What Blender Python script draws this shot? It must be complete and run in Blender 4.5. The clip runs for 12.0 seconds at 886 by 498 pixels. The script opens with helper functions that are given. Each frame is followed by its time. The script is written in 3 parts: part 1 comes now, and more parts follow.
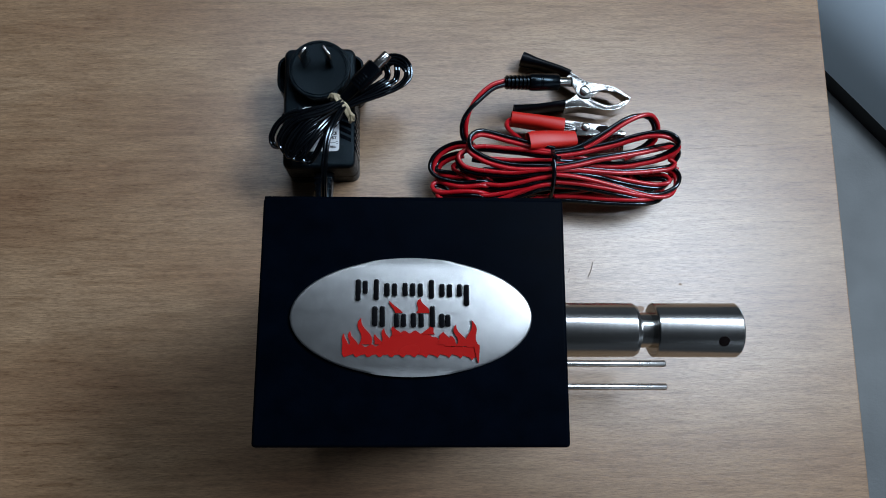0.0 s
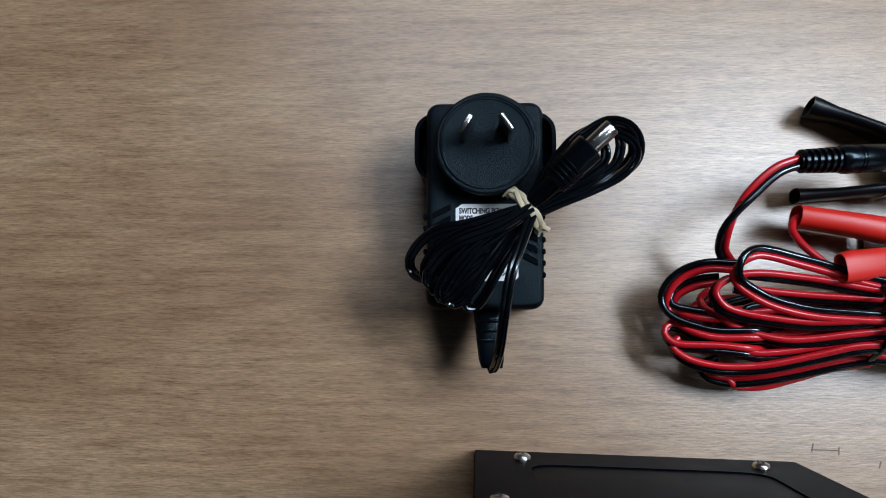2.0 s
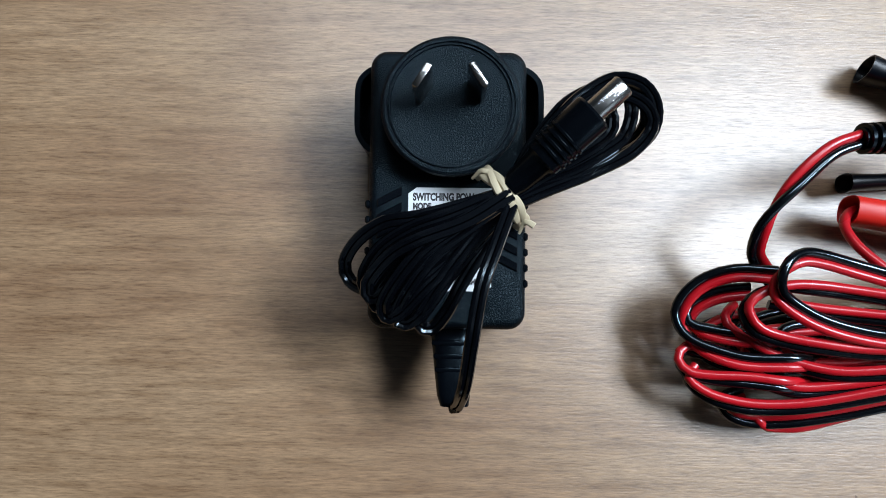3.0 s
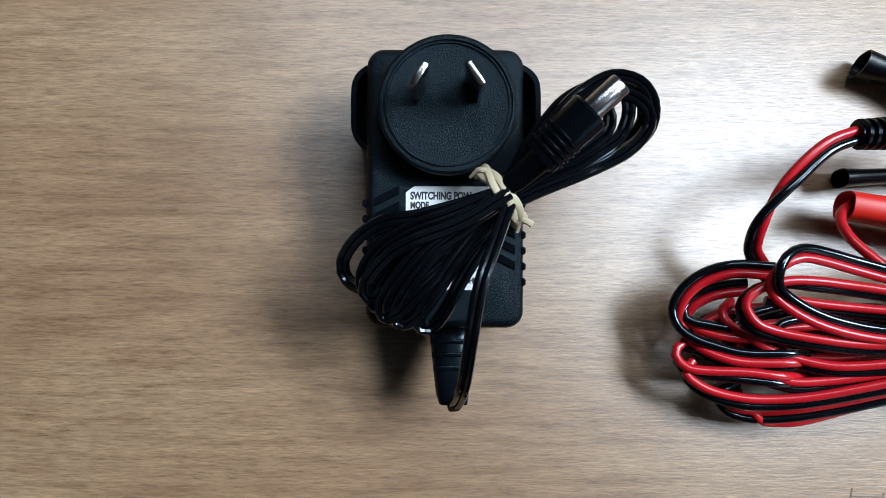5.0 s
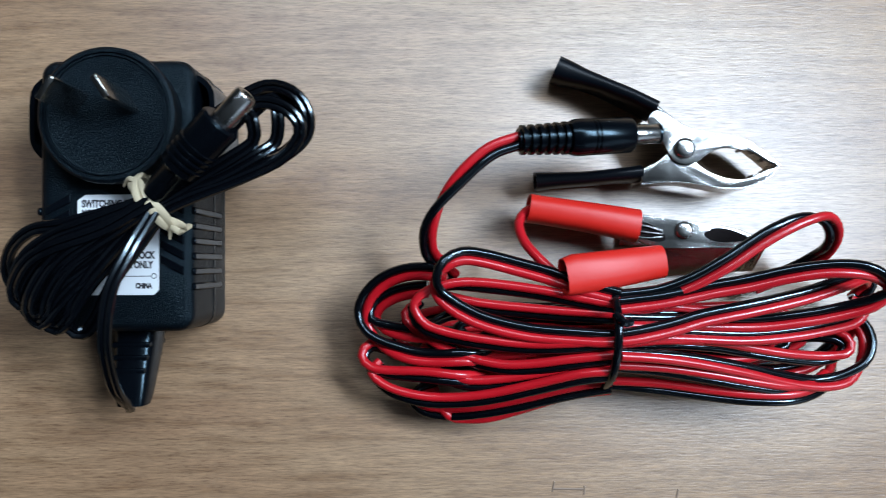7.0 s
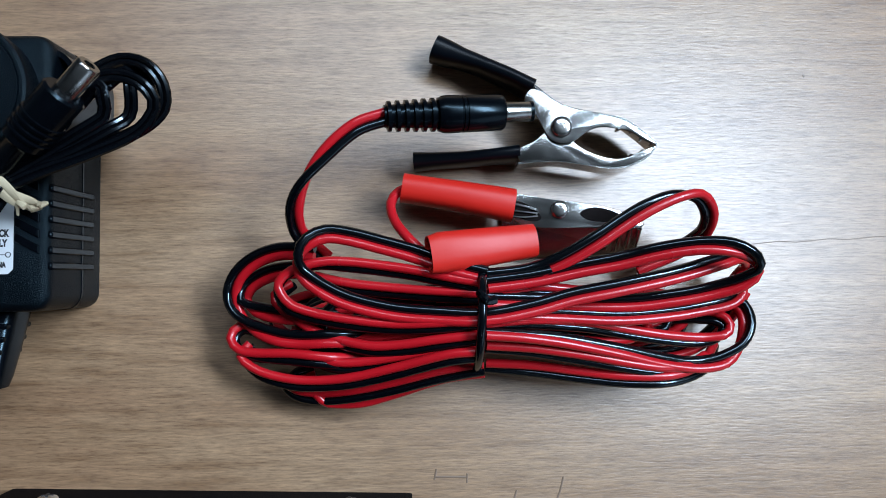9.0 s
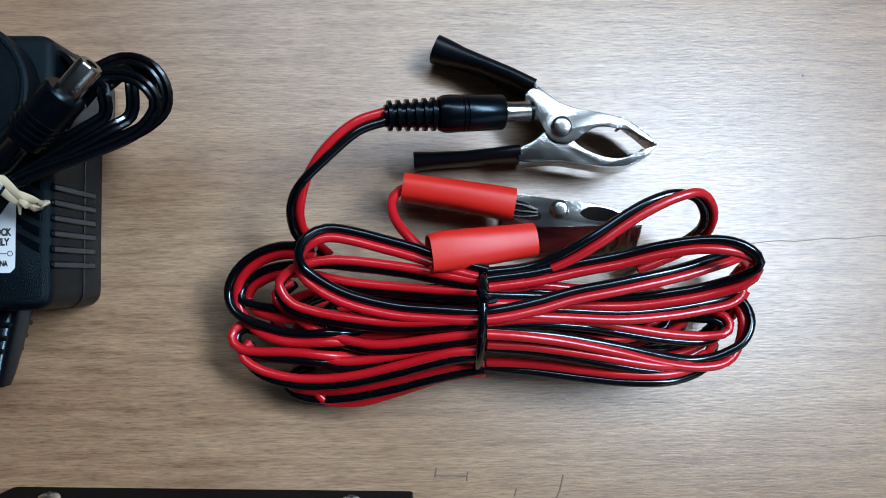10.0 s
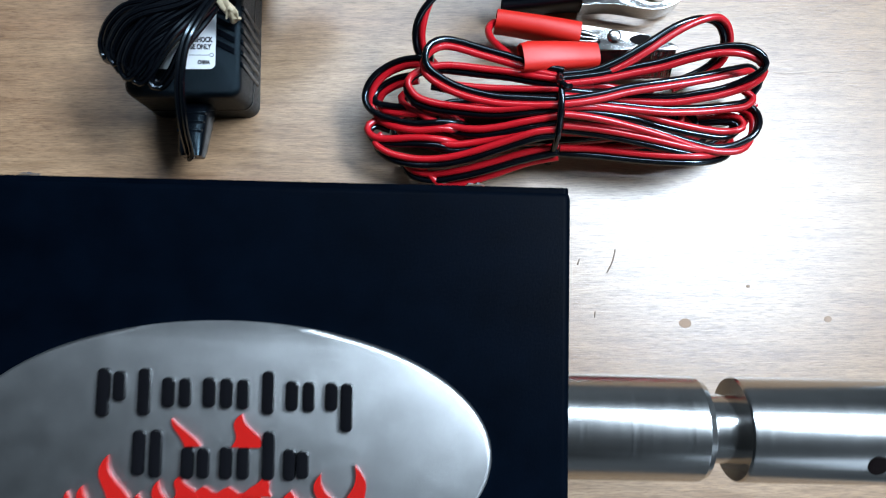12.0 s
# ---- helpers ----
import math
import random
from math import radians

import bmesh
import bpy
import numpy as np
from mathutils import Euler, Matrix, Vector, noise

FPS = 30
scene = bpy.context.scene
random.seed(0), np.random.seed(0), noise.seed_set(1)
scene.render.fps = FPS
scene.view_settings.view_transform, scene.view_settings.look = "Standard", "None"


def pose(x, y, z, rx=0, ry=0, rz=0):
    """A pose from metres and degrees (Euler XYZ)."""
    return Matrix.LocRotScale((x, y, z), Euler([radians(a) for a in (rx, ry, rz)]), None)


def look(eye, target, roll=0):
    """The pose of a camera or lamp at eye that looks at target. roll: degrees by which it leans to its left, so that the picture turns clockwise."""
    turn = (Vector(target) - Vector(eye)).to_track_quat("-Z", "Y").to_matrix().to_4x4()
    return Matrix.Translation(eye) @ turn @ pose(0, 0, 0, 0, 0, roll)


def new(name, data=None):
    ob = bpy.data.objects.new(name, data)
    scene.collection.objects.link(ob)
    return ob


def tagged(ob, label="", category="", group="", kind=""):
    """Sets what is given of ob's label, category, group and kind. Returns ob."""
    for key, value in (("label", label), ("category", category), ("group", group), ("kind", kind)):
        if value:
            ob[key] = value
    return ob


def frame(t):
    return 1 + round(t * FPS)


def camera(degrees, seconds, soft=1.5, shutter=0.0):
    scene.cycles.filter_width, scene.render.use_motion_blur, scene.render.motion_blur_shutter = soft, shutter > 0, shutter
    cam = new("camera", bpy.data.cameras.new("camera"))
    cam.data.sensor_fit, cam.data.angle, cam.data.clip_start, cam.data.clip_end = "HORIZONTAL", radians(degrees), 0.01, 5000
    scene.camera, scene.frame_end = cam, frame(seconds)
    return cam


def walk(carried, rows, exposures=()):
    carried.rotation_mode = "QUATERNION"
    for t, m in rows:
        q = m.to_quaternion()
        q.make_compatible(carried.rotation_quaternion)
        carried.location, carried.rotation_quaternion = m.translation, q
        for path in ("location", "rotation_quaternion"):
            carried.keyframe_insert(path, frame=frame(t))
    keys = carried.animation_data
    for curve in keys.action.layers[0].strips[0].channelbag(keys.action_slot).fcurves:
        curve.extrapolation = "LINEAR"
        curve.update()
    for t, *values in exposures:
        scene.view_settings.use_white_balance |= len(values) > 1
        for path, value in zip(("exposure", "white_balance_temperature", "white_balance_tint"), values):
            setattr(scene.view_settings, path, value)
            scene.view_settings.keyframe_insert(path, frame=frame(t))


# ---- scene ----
# Camera: eye in metres (table top is z = 0), then its turn about x, y and z from looking straight down.
cam = camera(64.63, 12.0, soft=0.9, shutter=0.2)
PATH = [
    (0, -0.00914, -0.01799, 0.38110, 10.988, -1.359, -1.327),
    (0.5, -0.01793, 0.00190, 0.36760, 10.568, -1.930, -0.518),
    (1, -0.04374, 0.04305, 0.33412, 10.030, -0.764, -0.886),
    (1.5, -0.05511, 0.08170, 0.29620, 7.214, 1.433, -0.770),
    (2, -0.06428, 0.09711, 0.25241, 4.484, 3.241, 0.083),
    (2.5, -0.06544, 0.10408, 0.21501, 2.876, 1.822, -0.439),
    (3, -0.06294, 0.10775, 0.19513, 2.345, 0.495, 0.660),
    (5, -0.06379, 0.10970, 0.19510, 1.584, 0.056, 0.217),
    (5.5, -0.05978, 0.11092, 0.19567, 1.451, -0.149, 0.114),
    (6, -0.04688, 0.11487, 0.19831, 1.261, -0.317, 0.058),
    (6.5, -0.01922, 0.11550, 0.20068, 0.751, -0.241, -0.024),
    (7, 0.01657, 0.11191, 0.20064, 1.161, -0.377, -0.370),
    (7.5, 0.04118, 0.10764, 0.19782, 2.098, -1.281, -0.500),
    (9.5, 0.04828, 0.10292, 0.19713, 2.255, -0.899, -0.480),
    (10, 0.04804, 0.10286, 0.19770, 2.231, -0.956, -0.470),
    (10.5, 0.04845, 0.10393, 0.20014, 2.199, -0.757, -0.470),
    (11, 0.04667, 0.09523, 0.21320, 2.295, -0.910, -0.448),
    (11.5, 0.03320, 0.05203, 0.22926, 5.855, -1.328, -1.009),
    (12, 0.01845, 0.02769, 0.25183, 4.433, -0.838, -0.166),
]
# seconds, stops, white balance in kelvin, tint
EXPOSURE = [(0.0, -1.15, 6200, 10), (1.0, -1.2, 6350, 10), (1.5, -1.05, 6400, 10), (2.5, -0.5, 6400, 10), (3.0, -0.35, 6400, 9), (5.5, -0.32, 6200, 8), (7.0, -0.45, 5950, 7), (9.5, -0.6, 5900, 7), (11.0, -0.6, 5950, 7), (12.0, -0.1, 6050, 7)]
walk(cam, [(t, pose(*row)) for t, *row in PATH], EXPOSURE)

# ---- light ----
FLOOR, CEIL = -0.9, 1.7
world = bpy.data.worlds.new("world")
world.use_nodes = True
world.node_tree.nodes["Background"].inputs[0].default_value = (0.6, 0.7, 0.8, 1)
world.node_tree.nodes["Background"].inputs[1].default_value = 0.05
scene.world = world


def area_lamp(name, eye, target, sx, sy, watts, colour):
    data = bpy.data.lights.new(name, "AREA")
    data.shape, data.size, data.size_y, data.energy, data.color = "RECTANGLE", sx, sy, watts, colour
    ob = new(name, data)
    ob.matrix_world = look(eye, target)
    return ob


COOL = (0.84, 0.965, 1.10)
area_lamp("ceiling_tube", (1.20, 0.62, CEIL - 0.06), (0.55, 0.3, 0), 0.95, 0.2, 50, COOL)
area_lamp("ceiling_tube", (1.58, 0.62, CEIL - 0.06), (0.75, 0.3, 0), 0.95, 0.2, 50, COOL)
area_lamp("ceiling_tube_far", (0.35, 1.15, CEIL - 0.06), (0.15, 0.4, 0), 1.4, 0.4, 32, COOL)
# Weak fill added from the south-east; the room has no window there.
area_lamp("fill_southeast", (2.0, -1.7, 1.0), (0.1, 0.1, 0), 1.8, 1.2, 9, (0.8, 0.93, 1.08))


# ---- materials ----
def material(name, colour, rough=0.5, metal=0.0):
    m = bpy.data.materials.new(name)
    m.use_nodes = True
    b = m.node_tree.nodes["Principled BSDF"]
    b.inputs["Base Color"].default_value = (*colour, 1)
    b.inputs["Roughness"].default_value, b.inputs["Metallic"].default_value = rough, metal
    return m


def node(m, kind, **inputs):
    n = m.node_tree.nodes.new(kind)
    for key, value in inputs.items():
        n.inputs[key.replace("_", " ")].default_value = value
    return n


def link(m, a, out, b, into):
    m.node_tree.links.new(a.outputs[out], b.inputs[into])


def coords(m, scale, rot=(0, 0, 0)):
    tc, mp = node(m, "ShaderNodeTexCoord"), node(m, "ShaderNodeMapping")
    mp.inputs["Scale"].default_value, mp.inputs["Rotation"].default_value = scale, rot
    link(m, tc, "Object", mp, "Vector")
    return mp


def ramp(m, stops):
    n = node(m, "ShaderNodeValToRGB")
    el = n.color_ramp.elements
    while len(el) < len(stops):
        el.new(0.5)
    for e, (p, c) in zip(el, stops):
        e.position, e.color = p, (*c, 1)
    return n


def noise_tex(m, scale_vec, scale=1.0, detail=4, rough=0.6):
    mp = coords(m, scale_vec)
    n = node(m, "ShaderNodeTexNoise", Scale=scale, Detail=detail, Roughness=rough)
    link(m, mp, "Vector", n, "Vector")
    return n


def mixed(m, a, b, fac, blend="MIX"):
    """A colour mix of two sockets by a socket or a number."""
    n = m.node_tree.nodes.new("ShaderNodeMix")
    n.data_type, n.blend_type = "RGBA", blend
    for sock, v in ((n.inputs[0], fac), (n.inputs[6], a), (n.inputs[7], b)):
        if isinstance(v, bpy.types.NodeSocket):
            m.node_tree.links.new(v, sock)
        elif isinstance(v, tuple):
            sock.default_value = (*v, 1)
        else:
            sock.default_value = v
    return n.outputs[2]


def bumped(m, height, strength, distance):
    n = node(m, "ShaderNodeBump", Strength=strength, Distance=distance)
    m.node_tree.links.new(height, n.inputs["Height"])
    link(m, n, "Normal", m.node_tree.nodes["Principled BSDF"], "Normal")


def speckled(name, colour, rough, scale, bump, metal=0.0, vary=0.25, rough_vary=0.12, spec=0.5, tint=(1, 1, 1)):
    """A plain surface with fine grain, uneven gloss and slight tone changes."""
    m = material(name, colour, rough, metal)
    b = m.node_tree.nodes["Principled BSDF"]
    b.inputs["Specular IOR Level"].default_value, b.inputs["Specular Tint"].default_value = spec, (*tint, 1)
    fine = noise_tex(m, (1, 1, 1), scale, 3)
    broad = noise_tex(m, (1, 1, 1), scale / 25, 3)
    dark, light = tuple(c * (1 - vary) for c in colour), tuple(min(1, c * (1 + vary)) for c in colour)
    col = ramp(m, [(0.3, dark), (0.7, light)])
    link(m, broad, "Fac", col, "Fac")
    link(m, col, "Color", b, "Base Color")
    rr = node(m, "ShaderNodeMapRange", To_Min=max(0.02, rough - rough_vary), To_Max=min(1, rough + rough_vary))
    link(m, broad, "Fac", rr, "Value")
    link(m, rr, "Result", b, "Roughness")
    if bump:
        bumped(m, fine.outputs["Fac"], 1.0, bump)
    return m


def plywood():
    m = material("plywood", (0.28, 0.18, 0.11), 0.42)
    b = m.node_tree.nodes["Principled BSDF"]
    broad = noise_tex(m, (4, 16, 1), 1.0, 4, 0.6)
    mid = noise_tex(m, (38, 380, 1), 1.0, 4, 0.62)
    fine = noise_tex(m, (210, 1900, 1), 1.0, 3, 0.65)
    base = ramp(m, [(0.30, (0.17, 0.091, 0.047)), (0.5, (0.24, 0.15, 0.083)), (0.70, (0.305, 0.208, 0.125))])
    link(m, broad, "Fac", base, "Fac")
    streak = ramp(m, [(0.32, (0.70, 0.63, 0.56)), (0.5, (0.99, 0.98, 0.97)), (0.68, (1.22, 1.21, 1.19))])
    link(m, mid, "Fac", streak, "Fac")
    pores = ramp(m, [(0.32, (0.66, 0.59, 0.52)), (0.47, (0.96, 0.95, 0.94)), (0.64, (1.24, 1.23, 1.21))])
    link(m, fine, "Fac", pores, "Fac")
    c = mixed(m, base.outputs["Color"], streak.outputs["Color"], 0.85, "MULTIPLY")
    c = mixed(m, c, pores.outputs["Color"], 0.9, "MULTIPLY")
    m.node_tree.links.new(c, b.inputs["Base Color"])
    rr = node(m, "ShaderNodeMapRange", From_Min=0.3, From_Max=0.7, To_Min=0.43, To_Max=0.33)
    link(m, fine, "Fac", rr, "Value")
    link(m, rr, "Result", b, "Roughness")
    b.inputs["IOR"].default_value, b.inputs["Specular IOR Level"].default_value = 1.7, 0.5
    bumped(m, fine.outputs["Fac"], 0.5, 0.0001)
    return m


def brushed(name, colour, rough):
    """Turned or brushed metal, scored round its own x axis."""
    m = material(name, colour, rough, 1.0)
    b = m.node_tree.nodes["Principled BSDF"]
    n = noise_tex(m, (2600, 60, 60), 1.0, 2)
    rr = node(m, "ShaderNodeMapRange", To_Min=rough - 0.05, To_Max=rough + 0.08)
    link(m, n, "Fac", rr, "Value")
    link(m, rr, "Result", b, "Roughness")
    return m


M_PLY = plywood()
M_PLY_EDGE = speckled("plywood_edge", (0.36, 0.24, 0.15), 0.7, 900, 0.0002)
M_WALL = speckled("plaster", (0.2, 0.2, 0.2), 0.9, 60, 0.0)
M_CEIL = speckled("ceiling_paint", (0.16, 0.16, 0.16), 0.9, 60, 0.0)
M_FLOOR = speckled("concrete", (0.16, 0.17, 0.17), 0.6, 120, 0.0008)
M_BOX = speckled("black_powder_coat", (0.0006, 0.0016, 0.0038), 0.42, 2600, 0.00003, rough_vary=0.05, spec=0.012)
M_STEEL = brushed("turned_steel", (0.55, 0.55, 0.54), 0.2)
M_ROD = speckled("steel_rod", (0.55, 0.54, 0.52), 0.28, 700, 0.0, metal=1.0)
M_NICKEL = speckled("nickel_plate", (0.4, 0.4, 0.39), 0.2, 2400, 0.00005, metal=1.0, vary=0.2, rough_vary=0.07)
M_SCREW = speckled("zinc_screw", (0.6, 0.58, 0.54), 0.3, 900, 0.00003, metal=1.0)
M_BADGE = speckled("cast_badge_silver", (0.6, 0.61, 0.61), 0.37, 5200, 0.00004, metal=1.0, vary=0.05, rough_vary=0.04)
M_ENAMEL_K = speckled("black_enamel", (0.004, 0.004, 0.005), 0.12, 400, 0.0, spec=0.2)
M_ENAMEL_R = speckled("red_enamel", (0.36, 0.008, 0.006), 0.25, 400, 0.0, vary=0.1)
M_PLASTIC = speckled("black_plastic", (0.001, 0.0021, 0.0037), 0.33, 3600, 0.00022, rough_vary=0.05, spec=0.2, tint=(0.6, 0.85, 1.0))
M_PLASTIC_S = speckled("smooth_black_plastic", (0.0014, 0.002, 0.0032), 0.22, 900, 0.0, rough_vary=0.06, spec=0.22, tint=(0.6, 0.85, 1.0))
M_WIRE_K = speckled("black_wire", (0.0014, 0.0018, 0.0028), 0.15, 500, 0.00001, rough_vary=0.04, spec=0.55, tint=(0.75, 0.9, 1.0))
M_WIRE_R = speckled("red_wire", (0.42, 0.006, 0.012), 0.28, 500, 0.00002, vary=0.12, rough_vary=0.08)
M_RED_VINYL = speckled("red_vinyl", (0.5, 0.014, 0.008), 0.42, 300, 0.00005, vary=0.1, spec=0.35)
M_BLACK_VINYL = speckled("black_vinyl", (0.002, 0.003, 0.005), 0.32, 300, 0.00003, spec=0.18)
M_BAND = speckled("rubber_band", (0.50, 0.42, 0.28), 0.6, 900, 0.00004)
M_LABEL = speckled("paper_label", (0.68, 0.70, 0.72), 0.45, 300, 0.0, vary=0.03)
# Print on the label, and the painted shade in the screw slots.
M_INK_SHADE = material("ink_and_slot_shade", (0.02, 0.02, 0.025), 0.5)
M_PENCIL = material("pencil", (0.19, 0.13, 0.09), 0.5)
M_STAIN = speckled("knot_stain", (0.27, 0.17, 0.105), 0.45, 400, 0.0)
# Near-black colour for the shade inside holes that are not cut.
M_HOLE_SHADE = speckled("hole_shade", (0.006, 0.004, 0.004), 0.6, 900, 0.0, spec=0.05)
M_WHITE = speckled("white_gloss_paint", (0.62, 0.72, 0.80), 0.3, 40, 0.0, vary=0.04)
# Near-black colour for the shaded gap below the white chest.
M_GAP_SHADE = speckled("gap_shade", (0.012, 0.012, 0.012), 0.6, 200, 0.0)


# ---- building helpers ----
def thing(name, label, category, base, group=""):
    ob = new(name)
    ob.matrix_basis = Matrix.Translation(base)
    ob.empty_display_size = 0.01
    return tagged(ob, label, category, group)


def part(name, bm, mat, parent, label="", smooth=40, m=None, local=False):
    """One mesh object under a thing or a part; built in the world's axes, or with local in its parent's."""
    me = bpy.data.meshes.new(name)
    bmesh.ops.recalc_face_normals(bm, faces=bm.faces)
    bm.to_mesh(me)
    bm.free()
    me.materials.append(mat)
    if smooth:
        me.polygons.foreach_set("use_smooth", [True] * len(me.polygons))
        me.set_sharp_from_angle(angle=radians(smooth))
    ob = new(name, me)
    ob.parent = parent
    if parent and not local:
        ob.matrix_parent_inverse = parent.matrix_basis.inverted()
    if m is not None:
        ob.matrix_basis = m
    return tagged(ob, label)


def slab(x0, x1, y0, y1, z0, z1, bevel=0.0, seg=2):
    bm = bmesh.new()
    bmesh.ops.create_cube(bm, size=1)
    for v in bm.verts:
        v.co = ((x0 + x1) / 2 + v.co.x * (x1 - x0), (y0 + y1) / 2 + v.co.y * (y1 - y0), (z0 + z1) / 2 + v.co.z * (z1 - z0))
    if bevel:
        bmesh.ops.bevel(bm, geom=bm.edges[:], offset=bevel, segments=seg, profile=0.5, affect="EDGES")
    return bm


def prism(outline, z0, z1, bevel=0.0, seg=2):
    """An outline in x, y drawn up from z0 to z1, its upper rim rounded."""
    bm = bmesh.new()
    low = [bm.verts.new((x, y, z0)) for x, y in outline]
    face = bm.faces.new(low)
    up = bmesh.ops.extrude_face_region(bm, geom=[face])
    top = [v for v in up["geom"] if isinstance(v, bmesh.types.BMVert)]
    for v in top:
        v.co.z = z1
    if bevel:
        rim = [e for e in bm.edges if e.verts[0] in top and e.verts[1] in top]
        bmesh.ops.bevel(bm, geom=rim, offset=bevel, segments=seg, profile=0.5, affect="EDGES")
    return bm


def rounded(x0, x1, y0, y1, r, n=6):
    """The outline of a rectangle with round corners."""
    out = []
    for cx, cy, a in ((x1 - r, y1 - r, 0), (x0 + r, y1 - r, 90), (x0 + r, y0 + r, 180), (x1 - r, y0 + r, 270)):
        out += [(cx + r * math.cos(radians(a + 90 * k / n)), cy + r * math.sin(radians(a + 90 * k / n))) for k in range(n + 1)]
    return out


def ellipse(cx, cy, rx, ry, n=72):
    return [(cx + rx * math.cos(2 * math.pi * k / n), cy + ry * math.sin(2 * math.pi * k / n)) for k in range(n)]


def lathe(profile, n=40):
    """A body turned about the x axis, from (x, radius) pairs; closed at its ends."""
    bm = bmesh.new()
    rings = [[bm.verts.new((x, r * math.cos(2 * math.pi * k / n), r * math.sin(2 * math.pi * k / n))) for k in range(n)] for x, r in profile]
    for a, b in zip(rings, rings[1:]):
        for k in range(n):
            bm.faces.new((a[k], a[(k + 1) % n], b[(k + 1) % n], b[k]))
    bm.faces.new(rings[0])
    bm.faces.new(rings[-1])
    return bm


def glide(points, step=0.0016):
    """A smooth line through the points, in even short steps."""
    p = [Vector(q) for q in points]
    p = [2 * p[0] - p[1]] + p + [2 * p[-1] - p[-2]]
    line = []
    for a, b, c, d in zip(p, p[1:], p[2:], p[3:]):
        n = max(2, int((c - b).to_3d().length / step))
        for k in range(n):
            t = k / n
            line.append(0.5 * (2 * b + (c - a) * t + (2 * a - 5 * b + 4 * c - d) * t * t + (3 * b - a - 3 * c + d) * t ** 3))
    return line + [p[-2]]


def sweep(line, radius, n=10, flat=1.0, bm=None):
    """A round (or flattened) strand along a line."""
    bm = bm or bmesh.new()
    rings = []
    for i, q in enumerate(line):
        t = (line[min(i + 1, len(line) - 1)] - line[max(i - 1, 0)]).normalized()
        side = t.cross(Vector((0, 0, 1)))
        side = side.normalized() if side.length > 1e-4 else Vector((1, 0, 0))
        up = side.cross(t)
        r = radius(i / (len(line) - 1)) if callable(radius) else radius
        rings.append([bm.verts.new(q + side * (r * math.cos(2 * math.pi * k / n)) + up * (flat * r * math.sin(2 * math.pi * k / n))) for k in range(n)])
    for a, b in zip(rings, rings[1:]):
        for k in range(n):
            bm.faces.new((a[k], a[(k + 1) % n], b[(k + 1) % n], b[k]))
    bm.faces.new(rings[0])
    bm.faces.new(rings[-1])
    return bm


def beside(line, off, lift=0.0):
    """The line moved sideways (to its left for a positive off) and up."""
    out = []
    for i, q in enumerate(line):
        t = line[min(i + 1, len(line) - 1)] - line[max(i - 1, 0)]
        side = Vector((-t.y, t.x, 0))
        side = side.normalized() if side.length > 1e-6 else Vector((0, 1, 0))
        out.append(q + side * off + Vector((0, 0, lift)))
    return out


# ---- the place ----
def block(name, mat, label, x0, x1, y0, y1, z0, z1, category):
    ob = part(name, slab(x0, x1, y0, y1, z0, z1), mat, None, label, 0)
    return tagged(ob, category=category, kind="structure")


block("floor", M_FLOOR, "bare dark grey concrete workshop floor", -3.2, 3.2, -3.2, 3.2, FLOOR - 0.1, FLOOR, "floor")
block("ceiling", M_CEIL, "plain dark grey ceiling", -3.2, 3.2, -3.2, 3.2, CEIL, CEIL + 0.1, "ceiling")
block("wall_north", M_WALL, "plain grey plaster wall", -3.2, 3.2, 3.0, 3.2, FLOOR, CEIL, "wall")
block("wall_south", M_WALL, "plain grey plaster wall", -3.2, 3.2, -3.2, -3.0, FLOOR, CEIL, "wall")
block("wall_west", M_WALL, "plain grey plaster wall", -3.2, -3.0, -3.0, 3.0, FLOOR, CEIL, "wall")
block("wall_east", M_WALL, "plain grey plaster wall", 3.0, 3.2, -3.0, 3.0, FLOOR, CEIL, "wall")


def table():
    t = thing("work_table", "pale plywood work table with worn edges", "table", (-0.35, -0.1, FLOOR))
    bm = prism([(-0.95, -0.55), (0.2095, -0.55), (0.2351, 0.32), (-0.95, 0.42)], -0.018, 0.0, 0.0008, 2)
    top = part("tabletop", bm, M_PLY, t, "plywood top with pencil marks and streaky grain")
    for x, y in ((-0.88, -0.48), (0.15, -0.48), (0.16, 0.27), (-0.88, 0.3)):
        part("leg", slab(x - 0.03, x + 0.03, y - 0.03, y + 0.03, FLOOR, -0.018, 0.003), M_PLY_EDGE, t)
    marks = [((84.6, 47.0), (83.4, 42.5), (81.4, 38.5)), ((49.2, 49.5), (48.6, 46.6)), ((48.7, 47.4), (57.5, 47.2)), ((57.8, 48.2), (57.6, 45.6)),
             ((76.9, 24.6), (76.6, 22.4)), ((71.5, 43.5), (70.8, 41.3)), ((155.3, 160.2), (155.6, 159.2))]
    for mark in marks:
        line = glide([(x / 1000, y / 1000, 0.00005) for x, y in mark], 0.001)
        part("pencil_mark", sweep(line, 0.00028, 6, 0.25), M_PENCIL, top)
    line = [Vector((0.128 + 0.0048 * k, 0.1112 + 0.0002 * k + 0.0003 * math.sin(2.1 * k), 0.00003)) for k in range(21)]
    part("surface_crack", sweep(line, 0.00012, 6, 0.25), M_PENCIL, top)
    for x, y, r in ((0.1092, 0.0203, 0.0022), (0.1610, 0.0216, 0.0014), (0.1325, 0.0335, 0.0008)):
        part("knot_stain", prism(ellipse(x, y, r, r * 0.8, 16), -0.0002, 0.00006), M_STAIN, top)


